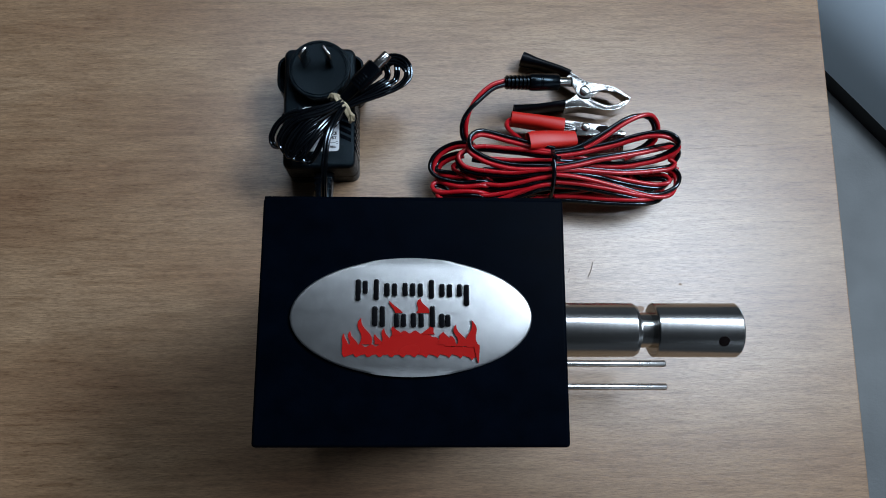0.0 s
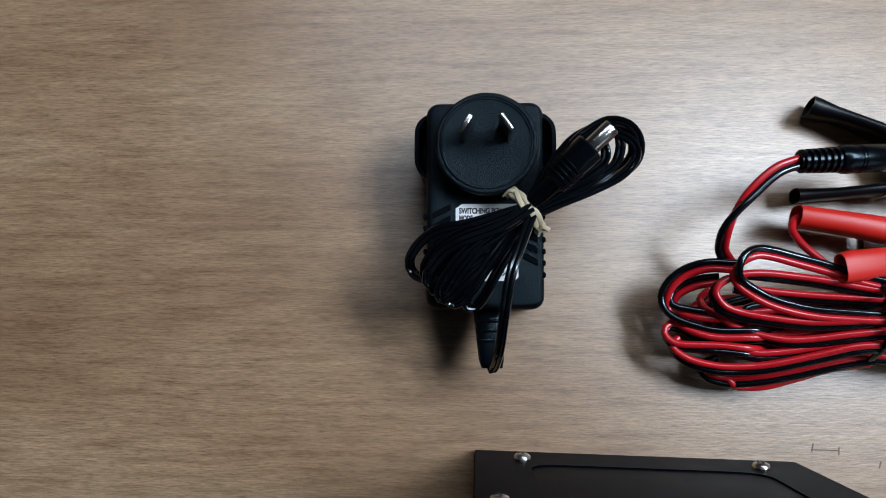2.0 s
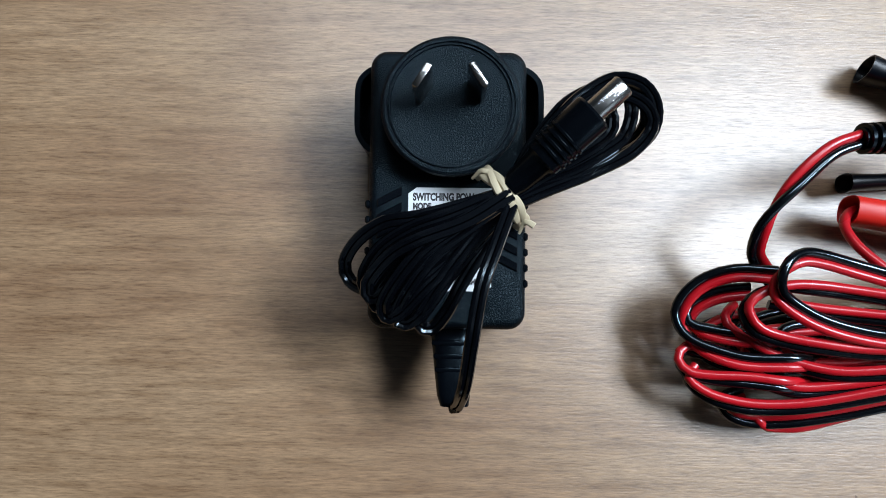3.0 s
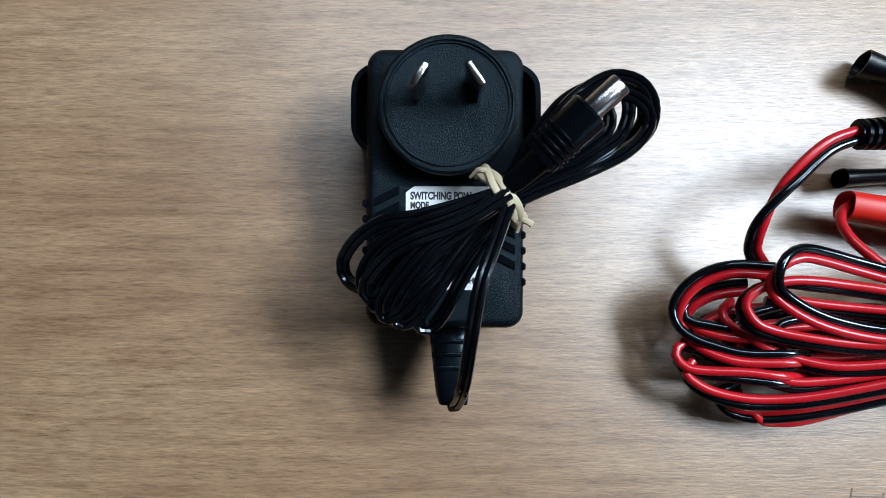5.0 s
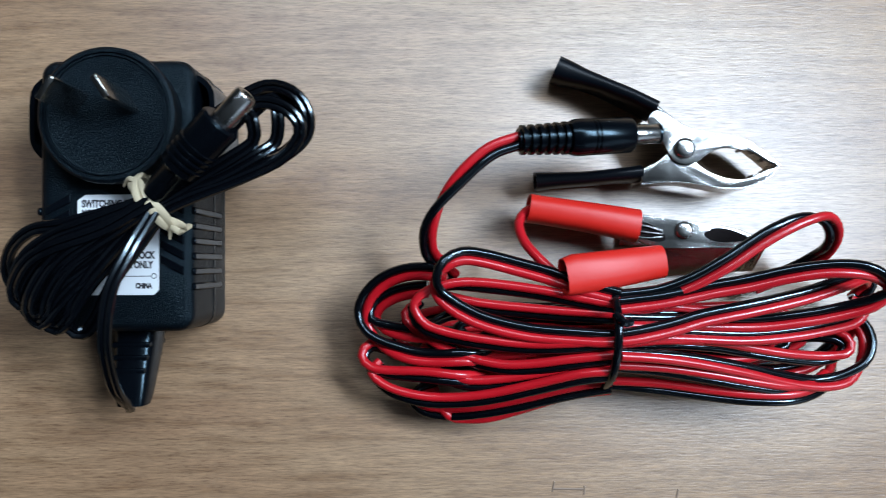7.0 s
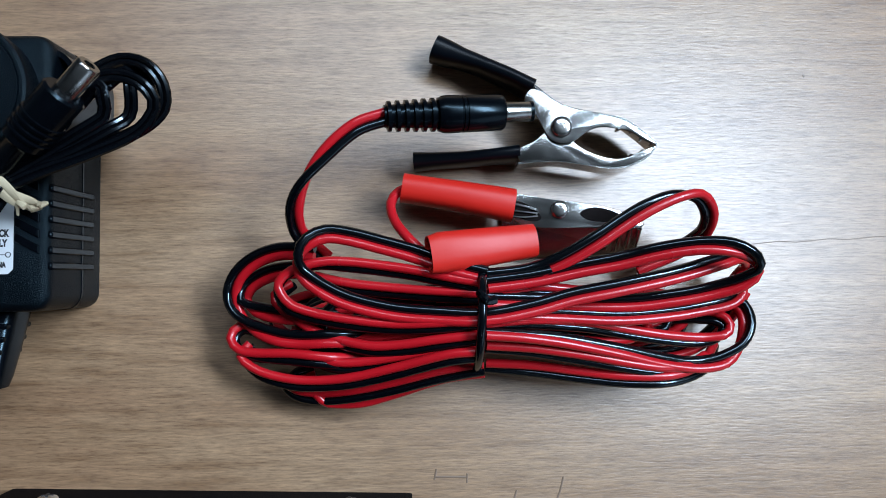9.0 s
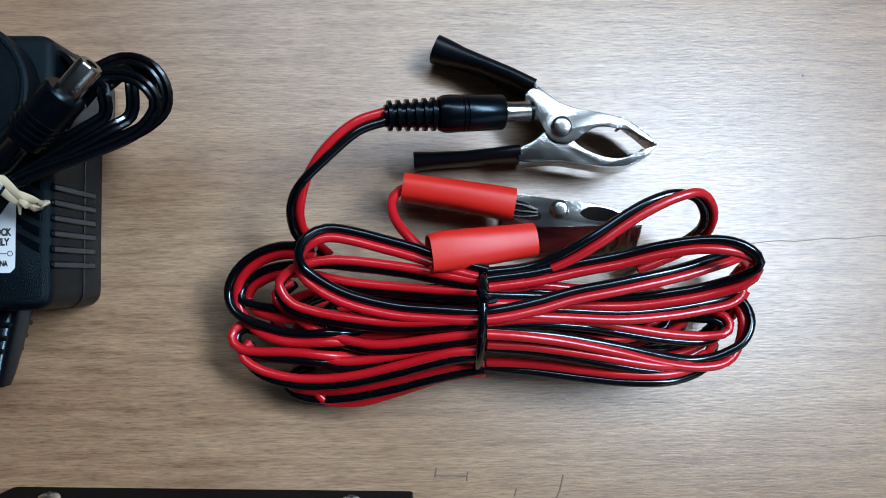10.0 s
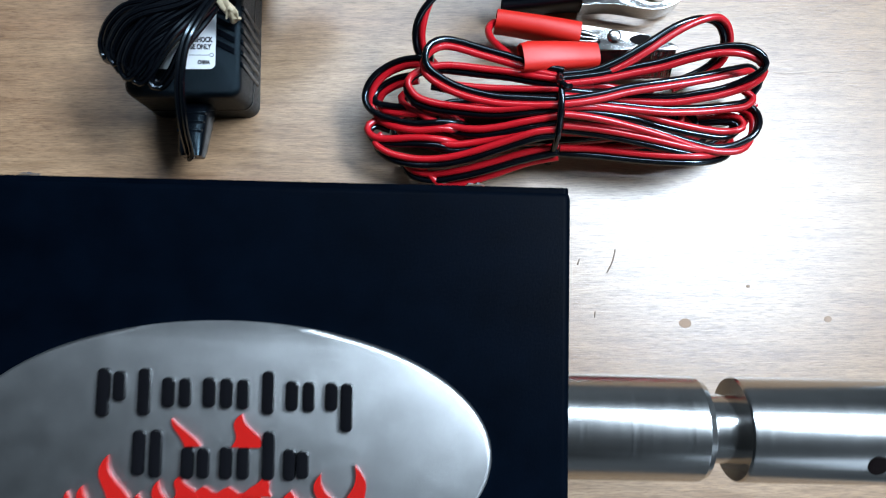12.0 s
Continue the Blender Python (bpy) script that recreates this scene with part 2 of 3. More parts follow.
def ring(outer, inner, z0, z1):
    """A frame between two outlines of as many corners."""
    bm = bmesh.new()
    loops = [[bm.verts.new((x, y, z)) for x, y in o] for o, z in ((outer, z0), (outer, z1), (inner, z1), (inner, z0))]
    n = len(outer)
    for a, b in zip(loops, loops[1:] + loops[:1]):
        for k in range(n):
            bm.faces.new((a[k], a[(k + 1) % n], b[(k + 1) % n], b[k]))
    return bm


def pan_screw(t, m):
    """A domed cross-head screw, its axis along its own x."""
    head = part("screw", lathe([(-0.001, 0.0027), (0.0008, 0.0028), (0.0015, 0.0024), (0.0019, 0.0016), (0.0021, 0.0005)], 20), M_SCREW, t, "zinc-plated pan-head screw", local=True, m=m)
    # Two dark bars paint the shade of the uncut cross slot.
    for a in (0, 90):
        part("cross_slot_shade", slab(0.0017, 0.00222, -0.0014, 0.0014, -0.0003, 0.0003), M_INK_SHADE, head, local=True, m=pose(0, 0, 0, 20 + a))


def flame(badge, z):
    """A row of leaning tongues over a ragged base band."""
    def strip(name, left, right, top):
        bm = bmesh.new()
        loops = [[bm.verts.new((x / 1000, y / 1000, zz)) for x, y in side] for side, zz in ((left, z - 0.0003), (left, top), (right, top), (right, z - 0.0003))]
        for a, b in zip(loops, loops[1:]):
            for k in range(len(left) - 1):
                bm.faces.new((a[k], a[k + 1], b[k + 1], b[k]))
        for k in (0, -1):
            bm.faces.new([q[k] for q in loops])
        part(name, bm, M_ENAMEL_R, badge, "glossy red flame shape", 30, local=True)

    n = 60
    xs = [-23.6 + 46.0 * k / n for k in range(n + 1)]
    mound = [-9.4 + 4.6 * math.exp(-(x / 9.0) ** 4) + 0.5 * math.sin(1.7 * x) for x in xs]
    rag = [-12.2 - 1.3 * abs(math.sin(1.9 * k)) * abs(math.sin(0.63 * k + 0.4)) - (1.2 if x > 15 else 0) * (x - 15) / 8 for k, x in enumerate(xs)]
    strip("flame_band", list(zip(xs, mound)), list(zip(xs, rag)), z + 0.00045)
    # root x, y, tip x, y, half width and curl of each tongue
    tongues = [(-22.4, -10.5, -23.2, -5.4, 0.9, 0.3), (-19.8, -10.2, -21.0, -4.6, 1.1, 0.8), (-15.8, -9.0, -17.4, 0.0, 1.5, 1.5), (-11.4, -9.0, -12.6, -5.6, 1.0, 0.4), (-9.0, -8.8, -9.6, -3.6, 1.1, 0.7),
               (-5.2, -6.0, -6.6, -3.0, 1.3, 0.5), (-4.6, 1.6, -8.0, 5.7, 0.9, 0.3), (3.4, 1.6, 2.6, 6.6, 1.6, 0.9), (5.5, -5.6, 6.2, -2.8, 1.5, -0.5), (11.4, -9.0, 10.4, -4.8, 2.2, 0.6),
               (13.2, -9.6, 13.0, -6.0, 1.6, -0.4), (16.6, -9.6, 14.8, -2.2, 1.3, 1.4), (20.6, -9.8, 20.0, -0.8, 1.5, -1.3), (21.7, -9.0, 22.2, -15.2, 0.7, 0.0)]
    for i, (x0, y0, x1, y1, w, curl) in enumerate(tongues):
        spine = [(x0 + (x1 - x0) * u + curl * math.sin(2 * math.pi * u) * 0.55, y0 + (y1 - y0) * u, w * (1 - u ** 1.5) ** 0.8 * (1.0 + 0.35 * (1 - u)) + 0.04) for u in [k / 12 for k in range(13)]]
        strip("flame_tongue", [(a - c, b) for a, b, c in spine], [(a + c, b) for a, b, c in spine], z + 0.0005 + 0.00002 * i)


def motor():
    t = thing("rotisserie_motor", "black metal rotisserie motor box with oval silver badge", "motor", (-0.0133, 0.0045, 0))
    t.matrix_basis = pose(-0.0133, 0.0045, 0, 0, 0, -1.4)
    w, d, h = 0.0529, 0.0428, 0.1415
    lean = 0.0028
    bm = slab(-w, w, -d, d - 0.0004, 0.0, h, 0.0013, 3)
    for v in bm.verts:
        if v.co.y > 0:
            v.co.y -= lean * (1 - v.co.z / h)
        v.co.x *= 1 + 0.042 * (1 - v.co.z / h)
    part("housing", bm, M_BOX, t, local=True)
    back = pose(0, d - 0.0004, h / 2, 90, 0, 180)
    bm = ring(rounded(-w + 0.0003, w - 0.0003, -h / 2 + 0.0003, h / 2 - 0.0003, 0.001, 4), rounded(-w + 0.017, w - 0.017, -h / 2 + 0.021, h / 2 - 0.024, 0.008, 4), -0.001, 0.0004)
    for v in bm.verts:
        v.co.z -= lean * (0.5 - v.co.y / h)
        v.co.x *= 1 + 0.042 * (0.5 - v.co.y / h)
    part("rear_flange", bm, M_BOX, t, "folded black sheet-metal flange", 25, m=back, local=True)
    for x, z in ((0.038, 0.1325), (0.0478, 0.070), (0.039, 0.0125)):
        for s in (-1, 1):
            pan_screw(t, pose(s * x, d - 0.0002 - lean * (1 - z / h), z, 0, 0, 90))
    sw = part("rocker_switch", slab(-w - 0.0016, -w + 0.001, -0.026, -0.013, 0.086, 0.107, 0.0006), M_PLASTIC_S, t, local=True)
    part("rocker", slab(-w - 0.0034, -w, -0.0245, -0.0145, 0.089, 0.104, 0.0008), M_PLASTIC_S, sw, local=True)
    # oval badge with its raised rim, bars for the lettering and the flame shape
    badge = part("badge", prism(ellipse(-0.0005, 0.0004, 0.0413, 0.0202, 96), h - 0.0005, h + 0.0014, 0.0008, 3), M_BADGE, t, "cast silver oval badge", local=True)
    z = h + 0.0014
    flame(badge, z)
    # plain bars in place of the name: middle x, y and height
    for x, y, ht in ((-18.6, 9.4, 7.4), (-16.2, 10.4, 4.6), (-12.4, 9.6, 7.2), (-8.8, 9.6, 4.6), (-6.2, 9.6, 4.4), (-2.6, 9.7, 4.6), (0.0, 9.6, 4.6), (2.6, 9.5, 4.6), (6.4, 9.8, 6.6), (10.0, 9.4, 4.6), (12.6, 9.3, 4.6),
                     (16.0, 9.4, 4.4), (18.4, 7.8, 7.4), (-12.8, 0.5, 6.8), (-10.2, 0.4, 7.2), (-5.4, -0.9, 4.8), (-3.0, -0.9, 4.6), (0.4, -0.8, 4.9), (3.0, -0.8, 4.9), (6.8, 0.4, 7.4), (10.0, -0.9, 4.8), (12.0, -0.9, 4.2)):
        bar(badge, x, y, 1.9, ht, z)
    # output shaft with its neck and cross hole, and the two locating rods
    spindle = pose(0, -0.0008, 0.104)
    part("shaft", lathe([(w - 0.002, 0.0107), (0.0856, 0.0107), (0.0859, 0.01067), (0.0872, 0.0100), (0.0884, 0.0076), (0.0887, 0.0070), (0.0940, 0.0070), (0.0940, 0.0104), (0.0944, 0.0107), (0.0948, 0.0107), (0.1262, 0.0107), (0.1266, 0.0107), (0.1272, 0.0103), (0.1272, 0.0085), (0.1200, 0.0082)], 64), M_STEEL, t, "turned stainless steel shaft with a neck", 20, local=True, m=spindle)
    # The hole is not drilled: a dark plug paints its shade.
    part("cross_hole_shade", lathe([(-0.002, 0.0021), (0.00022, 0.0021), (0.00024, 0.0018)], 24), M_HOLE_SHADE, t, "dark plug for the shade in the shaft's drilled hole", local=True, m=pose(0.1190, -0.0008, 0.104, 0, 0, 0) @ pose(0, 0, 0, 28) @ pose(0, 0, 0.01062, 0, -90, 0))
    for y in (-0.0116, -0.0231):
        part("locating_rod", lathe([(w - 0.002, 0.0017), (0.1250, 0.0017), (0.1256, 0.0012)], 16), M_ROD, t, local=True, m=pose(0, y, 0.025))


def bar(badge, x, y, wd, ht, z):
    """One plain raised bar in black enamel, in place of a letter of the name."""
    x, y, wd, ht = x / 1000, y / 1000, wd / 2000, ht / 2000
    bm = prism(rounded(x - wd, x + wd, y - ht, y + ht, min(wd, ht) * 0.8, 5), z - 0.0004, z + 0.0009, 0.0004, 2)
    part("black_bar", bm, M_ENAMEL_K, badge, "raised glossy black bar", local=True)


def lead(parent, points, r=0.00085):
    """A thin black figure-of-eight lead through points in millimetres."""
    line = glide([(x / 1000, y / 1000, z / 1000) for x, y, z in points])
    bm = sweep(beside(line, r * 0.92), r, 8)
    sweep(beside(line, -r * 0.92), r, 8, 1.0, bm)
    return part("lead_strand", bm, M_WIRE_K, parent)


def text(parent, body, x, y, size, z):
    data = bpy.data.curves.new("label_text", "FONT")
    data.body, data.size, data.extrude, data.offset = body, size, 0.00002, 0.00011
    data.materials.append(M_INK_SHADE)
    ob = new("label_text", data)
    ob.parent = parent
    ob.matrix_basis = pose(x, y, z) @ Matrix.Diagonal((0.78, 1.08, 1, 1))
    return ob


def adaptor():
    t = thing("power_adaptor", "black plastic plug-in power adaptor with coiled lead", "adaptor", (-0.064, 0.13, 0))
    body = part("body", prism(rounded(-0.0833, -0.0449, 0.0953, 0.1634, 0.0042), 0.0, 0.0262, 0.0022, 3), M_PLASTIC, t)
    part("seam", prism(rounded(-0.08345, -0.04475, 0.09515, 0.16355, 0.0043), 0.0095, 0.0101, 0.0), M_PLASTIC_S, body)
    for s in (-1, 1):
        wing = [(-0.0639 + s * (0.0195 + dx), y) for dx, y in ((-0.001, 0.1388), (0.0010, 0.1400), (0.0030, 0.1432), (0.0033, 0.1490), (0.0030, 0.1556), (0.0010, 0.1585), (-0.001, 0.1596))]
        strip = [(p.x, p.y) for p in glide([(x, y, 0) for x, y in wing], 0.001)]
        part("side_grip", web(strip, 0.002, 0.0232, 0.0013), M_PLASTIC_S, t, "bent side clip of the plug head")
        part("grip_floor", prism(wing, 0.002, 0.0135, 0.0006, 2), M_PLASTIC_S, t)
        edge = -0.0641 + s * 0.0192
        for k in range(6):
            y = 0.1055 + 0.0038 * k
            part("grip_rib", slab(edge - 0.0008, edge + 0.0005, y, y + 0.0019, 0.004, 0.0256, 0.0004, 1), M_PLASTIC_S, body)
            if 0 < k:
                tilt = [(edge - s * 0.0022, y), (edge - s * 0.0022, y + 0.0021), (edge - s * 0.0082, y + 0.0052), (edge - s * 0.0082, y + 0.0031)]
                part("vent_bar", prism(tilt, 0.0255, 0.0267, 0.0002, 1), M_PLASTIC_S, body)
    face = part("plug_face", lathe([(0, 0.0160), (0.0055, 0.0166), (0.0063, 0.0164), (0.0067, 0.0158), (0.0067, 0.0151), (0.0062, 0.0150), (0.0062, 0.0147), (0.0067, 0.0146), (0.0067, 0.0143), (0.0063, 0.0142), (0.0062, 0.0137), (0.0062, 0.002)], 72), M_PLASTIC, t, "round plug face with two blade pins", 25, m=pose(-0.0634, 0.1480, 0.0266, 0, -90, 0))
    for x, y, a in ((-0.0697, 0.1508, -32), (-0.0577, 0.1511, 32)):
        bm = slab(-0.0008, 0.0008, -0.0030, 0.0030, 0.0, 0.0156, 0.0004, 2)
        part("pin", bm, M_NICKEL, t, "flat nickel-plated plug pin", m=pose(x, y, 0.0326, 0, 0, a))
    label = part("label", prism([(-0.0735, 0.1045), (-0.0545, 0.1045), (-0.0533, 0.1057), (-0.0533, 0.1295), (-0.0715, 0.1295), (-0.0735, 0.1280)], 0.0260, 0.02632), M_LABEL, t, "white printed rating label")
    text(label, "SWITCHING POW", -0.0724, 0.1264, 0.0023, 0.02634)
    text(label, "MODE", -0.0724, 0.1242, 0.0020, 0.02634)
    text(label, "SHOCK", -0.0602, 0.1136, 0.0022, 0.02634)
    text(label, "USE ONLY", -0.0628, 0.1112, 0.0022, 0.02634)
    text(label, "CHINA", -0.0590, 0.1062, 0.0016, 0.02634)
    part("polarity_mark", ring(ellipse(-0.0545, 0.1092, 0.0007, 0.0007, 20), ellipse(-0.0545, 0.1092, 0.0005, 0.0005, 20), 0.0263, 0.02636), M_INK_SHADE, label)
    part("printed_line", slab(-0.062, -0.0553, 0.10908, 0.10928, 0.0263, 0.02636), M_INK_SHADE, label)
    part("printed_line", slab(-0.0722, -0.0585, 0.1205, 0.1213, 0.0263, 0.02636), M_INK_SHADE, label)
    # strain relief: a flat tapering sleeve with three ribs
    bm = bmesh.new()
    rows = []
    for k, (y, z, hw, hz) in enumerate(((0.0957, 0.0140, 0.0054, 0.0055), (0.0908, 0.0157, 0.0051, 0.0052), (0.0846, 0.0178, 0.0046, 0.0047), (0.0788, 0.0198, 0.0041, 0.0040), (0.0764, 0.0206, 0.0035, 0.0033))):
        rows.append([bm.verts.new((-0.0627 + 0.0009 * k / 4 + hw * math.copysign(abs(math.cos(a)) ** 0.5, math.cos(a)), y, z + hz * math.copysign(abs(math.sin(a)) ** 0.5, math.sin(a)))) for a in [2 * math.pi * (i + 0.5) / 20 for i in range(20)]])
    for a, b in zip(rows, rows[1:]):
        for k in range(20):
            bm.faces.new((a[k], a[(k + 1) % 20], b[(k + 1) % 20], b[k]))
    bm.faces.new(rows[0]), bm.faces.new(rows[-1])
    relief = part("strain_relief", bm, M_PLASTIC_S, t, "ribbed black strain relief")
    for k in range(3):
        y = 0.0915 - 0.0032 * k
        part("rib", slab(-0.0676 + 0.0004 * k, -0.0578 - 0.0003 * k, y - 0.0007, y + 0.0007, 0.0099 + 0.0014 * k, 0.0210 + 0.0008 * k, 0.0005), M_PLASTIC_S, relief)
    lead(t, [(-50.2, 127.4, 36), (-60.6, 123.9, 38.6), (-70.6, 121.2, 39.4), (-78.1, 120.1, 38), (-84.4, 116.2, 35), (-88, 111.1, 31), (-86.9, 106.9, 30), (-82.3, 105, 34), (-75.7, 106.7, 38), (-66.9, 114.2, 39.8), (-58.1, 121.1, 37.1), (-50.2, 127.1, 36)])
    lead(t, [(-50.6, 127.4, 38), (-63.2, 121.8, 41), (-71.7, 118.7, 40.6), (-78.7, 114.3, 39), (-82.5, 108.6, 37), (-82.3, 104.9, 36), (-79, 103.5, 36), (-71.8, 108.6, 39.6), (-60.6, 117.2, 38.6), (-50.2, 126.1, 36)])
    lead(t, [(-49.8, 126.6, 37), (-61.9, 120.2, 40.3), (-70.5, 115.4, 41.4), (-77, 109.3, 40), (-80.5, 104.2, 37), (-79.8, 101.1, 36), (-76.2, 101.7, 38), (-69.4, 108.6, 40.2), (-58.2, 117.2, 37.1), (-49.7, 125.4, 36)])
    lead(t, [(-49.7, 126.8, 39), (-59.5, 120.9, 40.9), (-68.6, 114.7, 43.1), (-74.7, 107.5, 42), (-78.1, 101.8, 39), (-77.7, 98.8, 36), (-74.7, 99.3, 38), (-68.1, 106.1, 40), (-58.2, 115.4, 38.1), (-49.3, 125.4, 37)])
    lead(t, [(-49.6, 126.4, 38), (-58.2, 119.7, 39.1), (-66.9, 112.2, 41.8), (-72.4, 105, 40.8), (-75.2, 99.2, 37), (-73.3, 97.1, 35.9), (-69.2, 100, 38.2), (-63.2, 108.4, 39), (-55.7, 117.3, 36.7), (-48.9, 124.8, 36)])
    lead(t, [(-49.4, 126.2, 38), (-57, 117.8, 38.4), (-63.2, 109.7, 40), (-68.2, 102.4, 39), (-70.1, 97.4, 36.3), (-67.6, 96, 34.9), (-64.3, 99.5, 35.6), (-59.5, 108.4, 36.9), (-53, 118.5, 35.4), (-48.7, 124.6, 36)])
    lead(t, [(-49.8, 126.5, 40), (-59.6, 120.2, 41.9), (-70.4, 115.8, 44.4), (-76.5, 112.3, 43), (-81.6, 106.4, 39), (-81, 102.9, 37), (-76.8, 105, 39), (-68, 112.2, 42), (-58.3, 119.6, 40.2), (-49.7, 126.1, 39)])
    lead(t, [(-62, 77.8, 20), (-61.8, 75.9, 22.5), (-60.8, 78.2, 28), (-59.6, 84, 37), (-58.3, 94.6, 44), (-56.4, 106, 45.5), (-53.4, 114.5, 43.5), (-49.7, 124.2, 39)])
    lead(t, [(-49.7, 128, 36), (-44.5, 137, 35.3), (-37.2, 146.2, 34.5), (-31.9, 151.1, 33.8), (-25.1, 154.7, 33.1), (-18.9, 153.3, 33.4), (-15.5, 148.9, 32.4), (-15.7, 143.3, 31.1), (-20.4, 138.4, 31.8), (-28.1, 134.5, 33.5), (-37.5, 129.9, 35.3), (-49.5, 124.6, 36)])
    lead(t, [(-49.9, 127.2, 38), (-42.3, 136, 37.4), (-33.8, 145.7, 36.8), (-27.9, 149.7, 36.2), (-21.9, 149.7, 35.6), (-17.6, 146.7, 35), (-16.9, 142.8, 33.6), (-21.4, 137.3, 33.2), (-31, 132.3, 34.8), (-41.6, 127.9, 36.4), (-49.6, 124.2, 37)])
    lead(t, [(-29.4, 146.9, 34), (-23.4, 151.5, 34), (-21.8, 146.7, 35), (-22.9, 141.3, 33), (-27.1, 137.7, 35), (-35.1, 133, 36), (-42.8, 129.9, 36), (-49.4, 125.8, 36)])
    lead(t, [(-33.5, 143.5, 35), (-28.6, 147.7, 36.3), (-26.9, 144.2, 37.7), (-27.5, 140.7, 36), (-32.6, 136.8, 36.7), (-40.2, 132.4, 36.3), (-49.5, 126.5, 37)])
    lead(t, [(-49.5, 128.8, 34), (-44.8, 138.1, 32.6), (-39.5, 145.4, 32.1), (-34.8, 150.1, 31.7), (-27.3, 153.1, 31.2), (-19.1, 151.5, 30.2), (-16.6, 146.1, 28.7), (-21, 139.7, 29.1), (-31.4, 134.4, 30.6), (-49.5, 125.5, 34)])
    # lead plug with its moulded grip and nickel barrel
    at = look((-0.0500, 0.1280, 0.0385), (-0.0260, 0.1498, 0.0455)) @ pose(0, 0, 0, 0, 90, 0)
    plug = part("lead_plug", lathe([(0.0, 0.0024), (0.002, 0.0030), (0.0085, 0.0036), (0.0095, 0.0046), (0.0240, 0.0049), (0.0246, 0.0044)], 28), M_PLASTIC_S, t, "black moulded low-voltage plug", m=at)
    part("barrel", lathe([(0.0240, 0.00272), (0.0326, 0.00272), (0.0330, 0.0024), (0.0330, 0.0013), (0.026, 0.0012)], 28), M_NICKEL, plug, "nickel-plated plug barrel", local=True)
    for k in range(4):
        part("grip_ridge", lathe([(0.0112 + 0.0016 * k, 0.0046), (0.0115 + 0.0016 * k, 0.0051), (0.0120 + 0.0016 * k, 0.0051), (0.0123 + 0.0016 * k, 0.0046)], 24), M_PLASTIC_S, plug, local=True)
    # rubber band twisted round the bundle
    for s in (0.0, 2.1, 4.2):
        pts = []
        for k in range(29):
            u = k / 28
            a = math.pi * (1.12 - 1.24 * u)
            mid = Vector((-0.0512 + 0.0049 * -math.cos(a), 0.1268 + 0.0062 * math.cos(a), 0.0300 + 0.0098 * math.sin(a)))
            pts.append(mid + Vector((0.79, 0.61, 0)) * (0.0011 * math.sin(s + 9.5 * u)) + Vector((0, 0, 0.0004 * math.cos(s + 9.5 * u))))
        part("rubber_band_strand", sweep(pts, 0.00095, 8, 0.7), M_BAND, t, "cream rubber band twisted round the lead")
    for x, y, dx, dy in ((-0.0562, 0.1322, -0.0022, -0.0016), (-0.0463, 0.1206, -0.0012, -0.0026)):
        line = glide([(x + 0.002, y - 0.001, 0.0372), (x, y, 0.0366), (x + dx, y + dy, 0.0345)], 0.0008)
        part("rubber_band_end", sweep(line, lambda u: 0.0008 * (1 - 0.6 * u), 8, 0.6), M_BAND, t)
    t.location.x += 0.0005


def twin(t, points, r=0.0012):
    """A red and black twin lead through (x, y, z, turn) in millimetres and degrees; turn 0 has the red core on the left."""
    line = glide([(x / 1000, y / 1000, z / 1000, a) for x, y, z, a in points])
    red, black = [], []
    for i, q in enumerate(line):
        s = (line[min(i + 1, len(line) - 1)] - line[max(i - 1, 0)])
        side = Vector((-s.y, s.x, 0)).normalized()
        off = (side * math.cos(radians(q.w)) + Vector((0, 0, math.sin(radians(q.w))))) * (0.96 * r)
        red.append(q.to_3d() + off)
        black.append(q.to_3d() - off)
    part("red_core", sweep(red, r, 12), M_WIRE_R, t)
    part("black_core", sweep(black, r, 12), M_WIRE_K, t)


def sleeve(name, rings, mat, parent, label):
    """A soft vinyl tube, hollow at its first end, from (x, y, z, half width, half height) rings in millimetres."""
    bm = bmesh.new()
    n = 28
    d = (Vector(rings[-1][:3]) - Vector(rings[0][:3])).normalized()
    side = Vector((-d.y, d.x, 0)).normalized()
    up = d.cross(side) * -1 if d.cross(side).z < 0 else d.cross(side)
    x, y, z, hw, hh = rings[0]
    inner = [(x + d.x * 9, y + d.y * 9, z + d.z * 9, hw * 0.6, hh * 0.5), (x + d.x * 0.3, y + d.y * 0.3, z, hw - 0.55, hh - 0.55), (x, y, z, hw - 0.3, hh - 0.3)]
    loops = []
    for x, y, z, hw, hh in inner + list(rings):
        c = Vector((x, y, z))
        loops.append([bm.verts.new((c + side * (hw * math.copysign(abs(math.cos(a)) ** 0.75, math.cos(a))) + up * (hh * math.copysign(abs(math.sin(a)) ** 0.75, math.sin(a)))) / 1000) for a in [2 * math.pi * k / n for k in range(n)]])
    for a, b in zip(loops, loops[1:]):
        for k in range(n):
            bm.faces.new((a[k], a[(k + 1) % n], b[(k + 1) % n], b[k]))
    bm.faces.new(loops[0]), bm.faces.new(loops[-1])
    return part(name, bm, mat, parent, label)


def softened(outline, rounds=2):
    """An outline with its corners cut round."""
    for _ in range(rounds):
        outline = [q for (ax, ay), (bx, by) in zip(outline, outline[1:] + outline[:1]) for q in ((0.75 * ax + 0.25 * bx, 0.75 * ay + 0.25 * by), (0.25 * ax + 0.75 * bx, 0.25 * ay + 0.75 * by))]
    return outline


def web(line, z0, z1, thick):
    """An upright strip of sheet along a line in x, y."""
    pts = [Vector((x, y, 0)) for x, y in line]
    a, b = beside(pts, thick / 2), beside(pts, -thick / 2)
    return prism([(p.x, p.y) for p in a] + [(p.x, p.y) for p in reversed(b)], z0, z1)


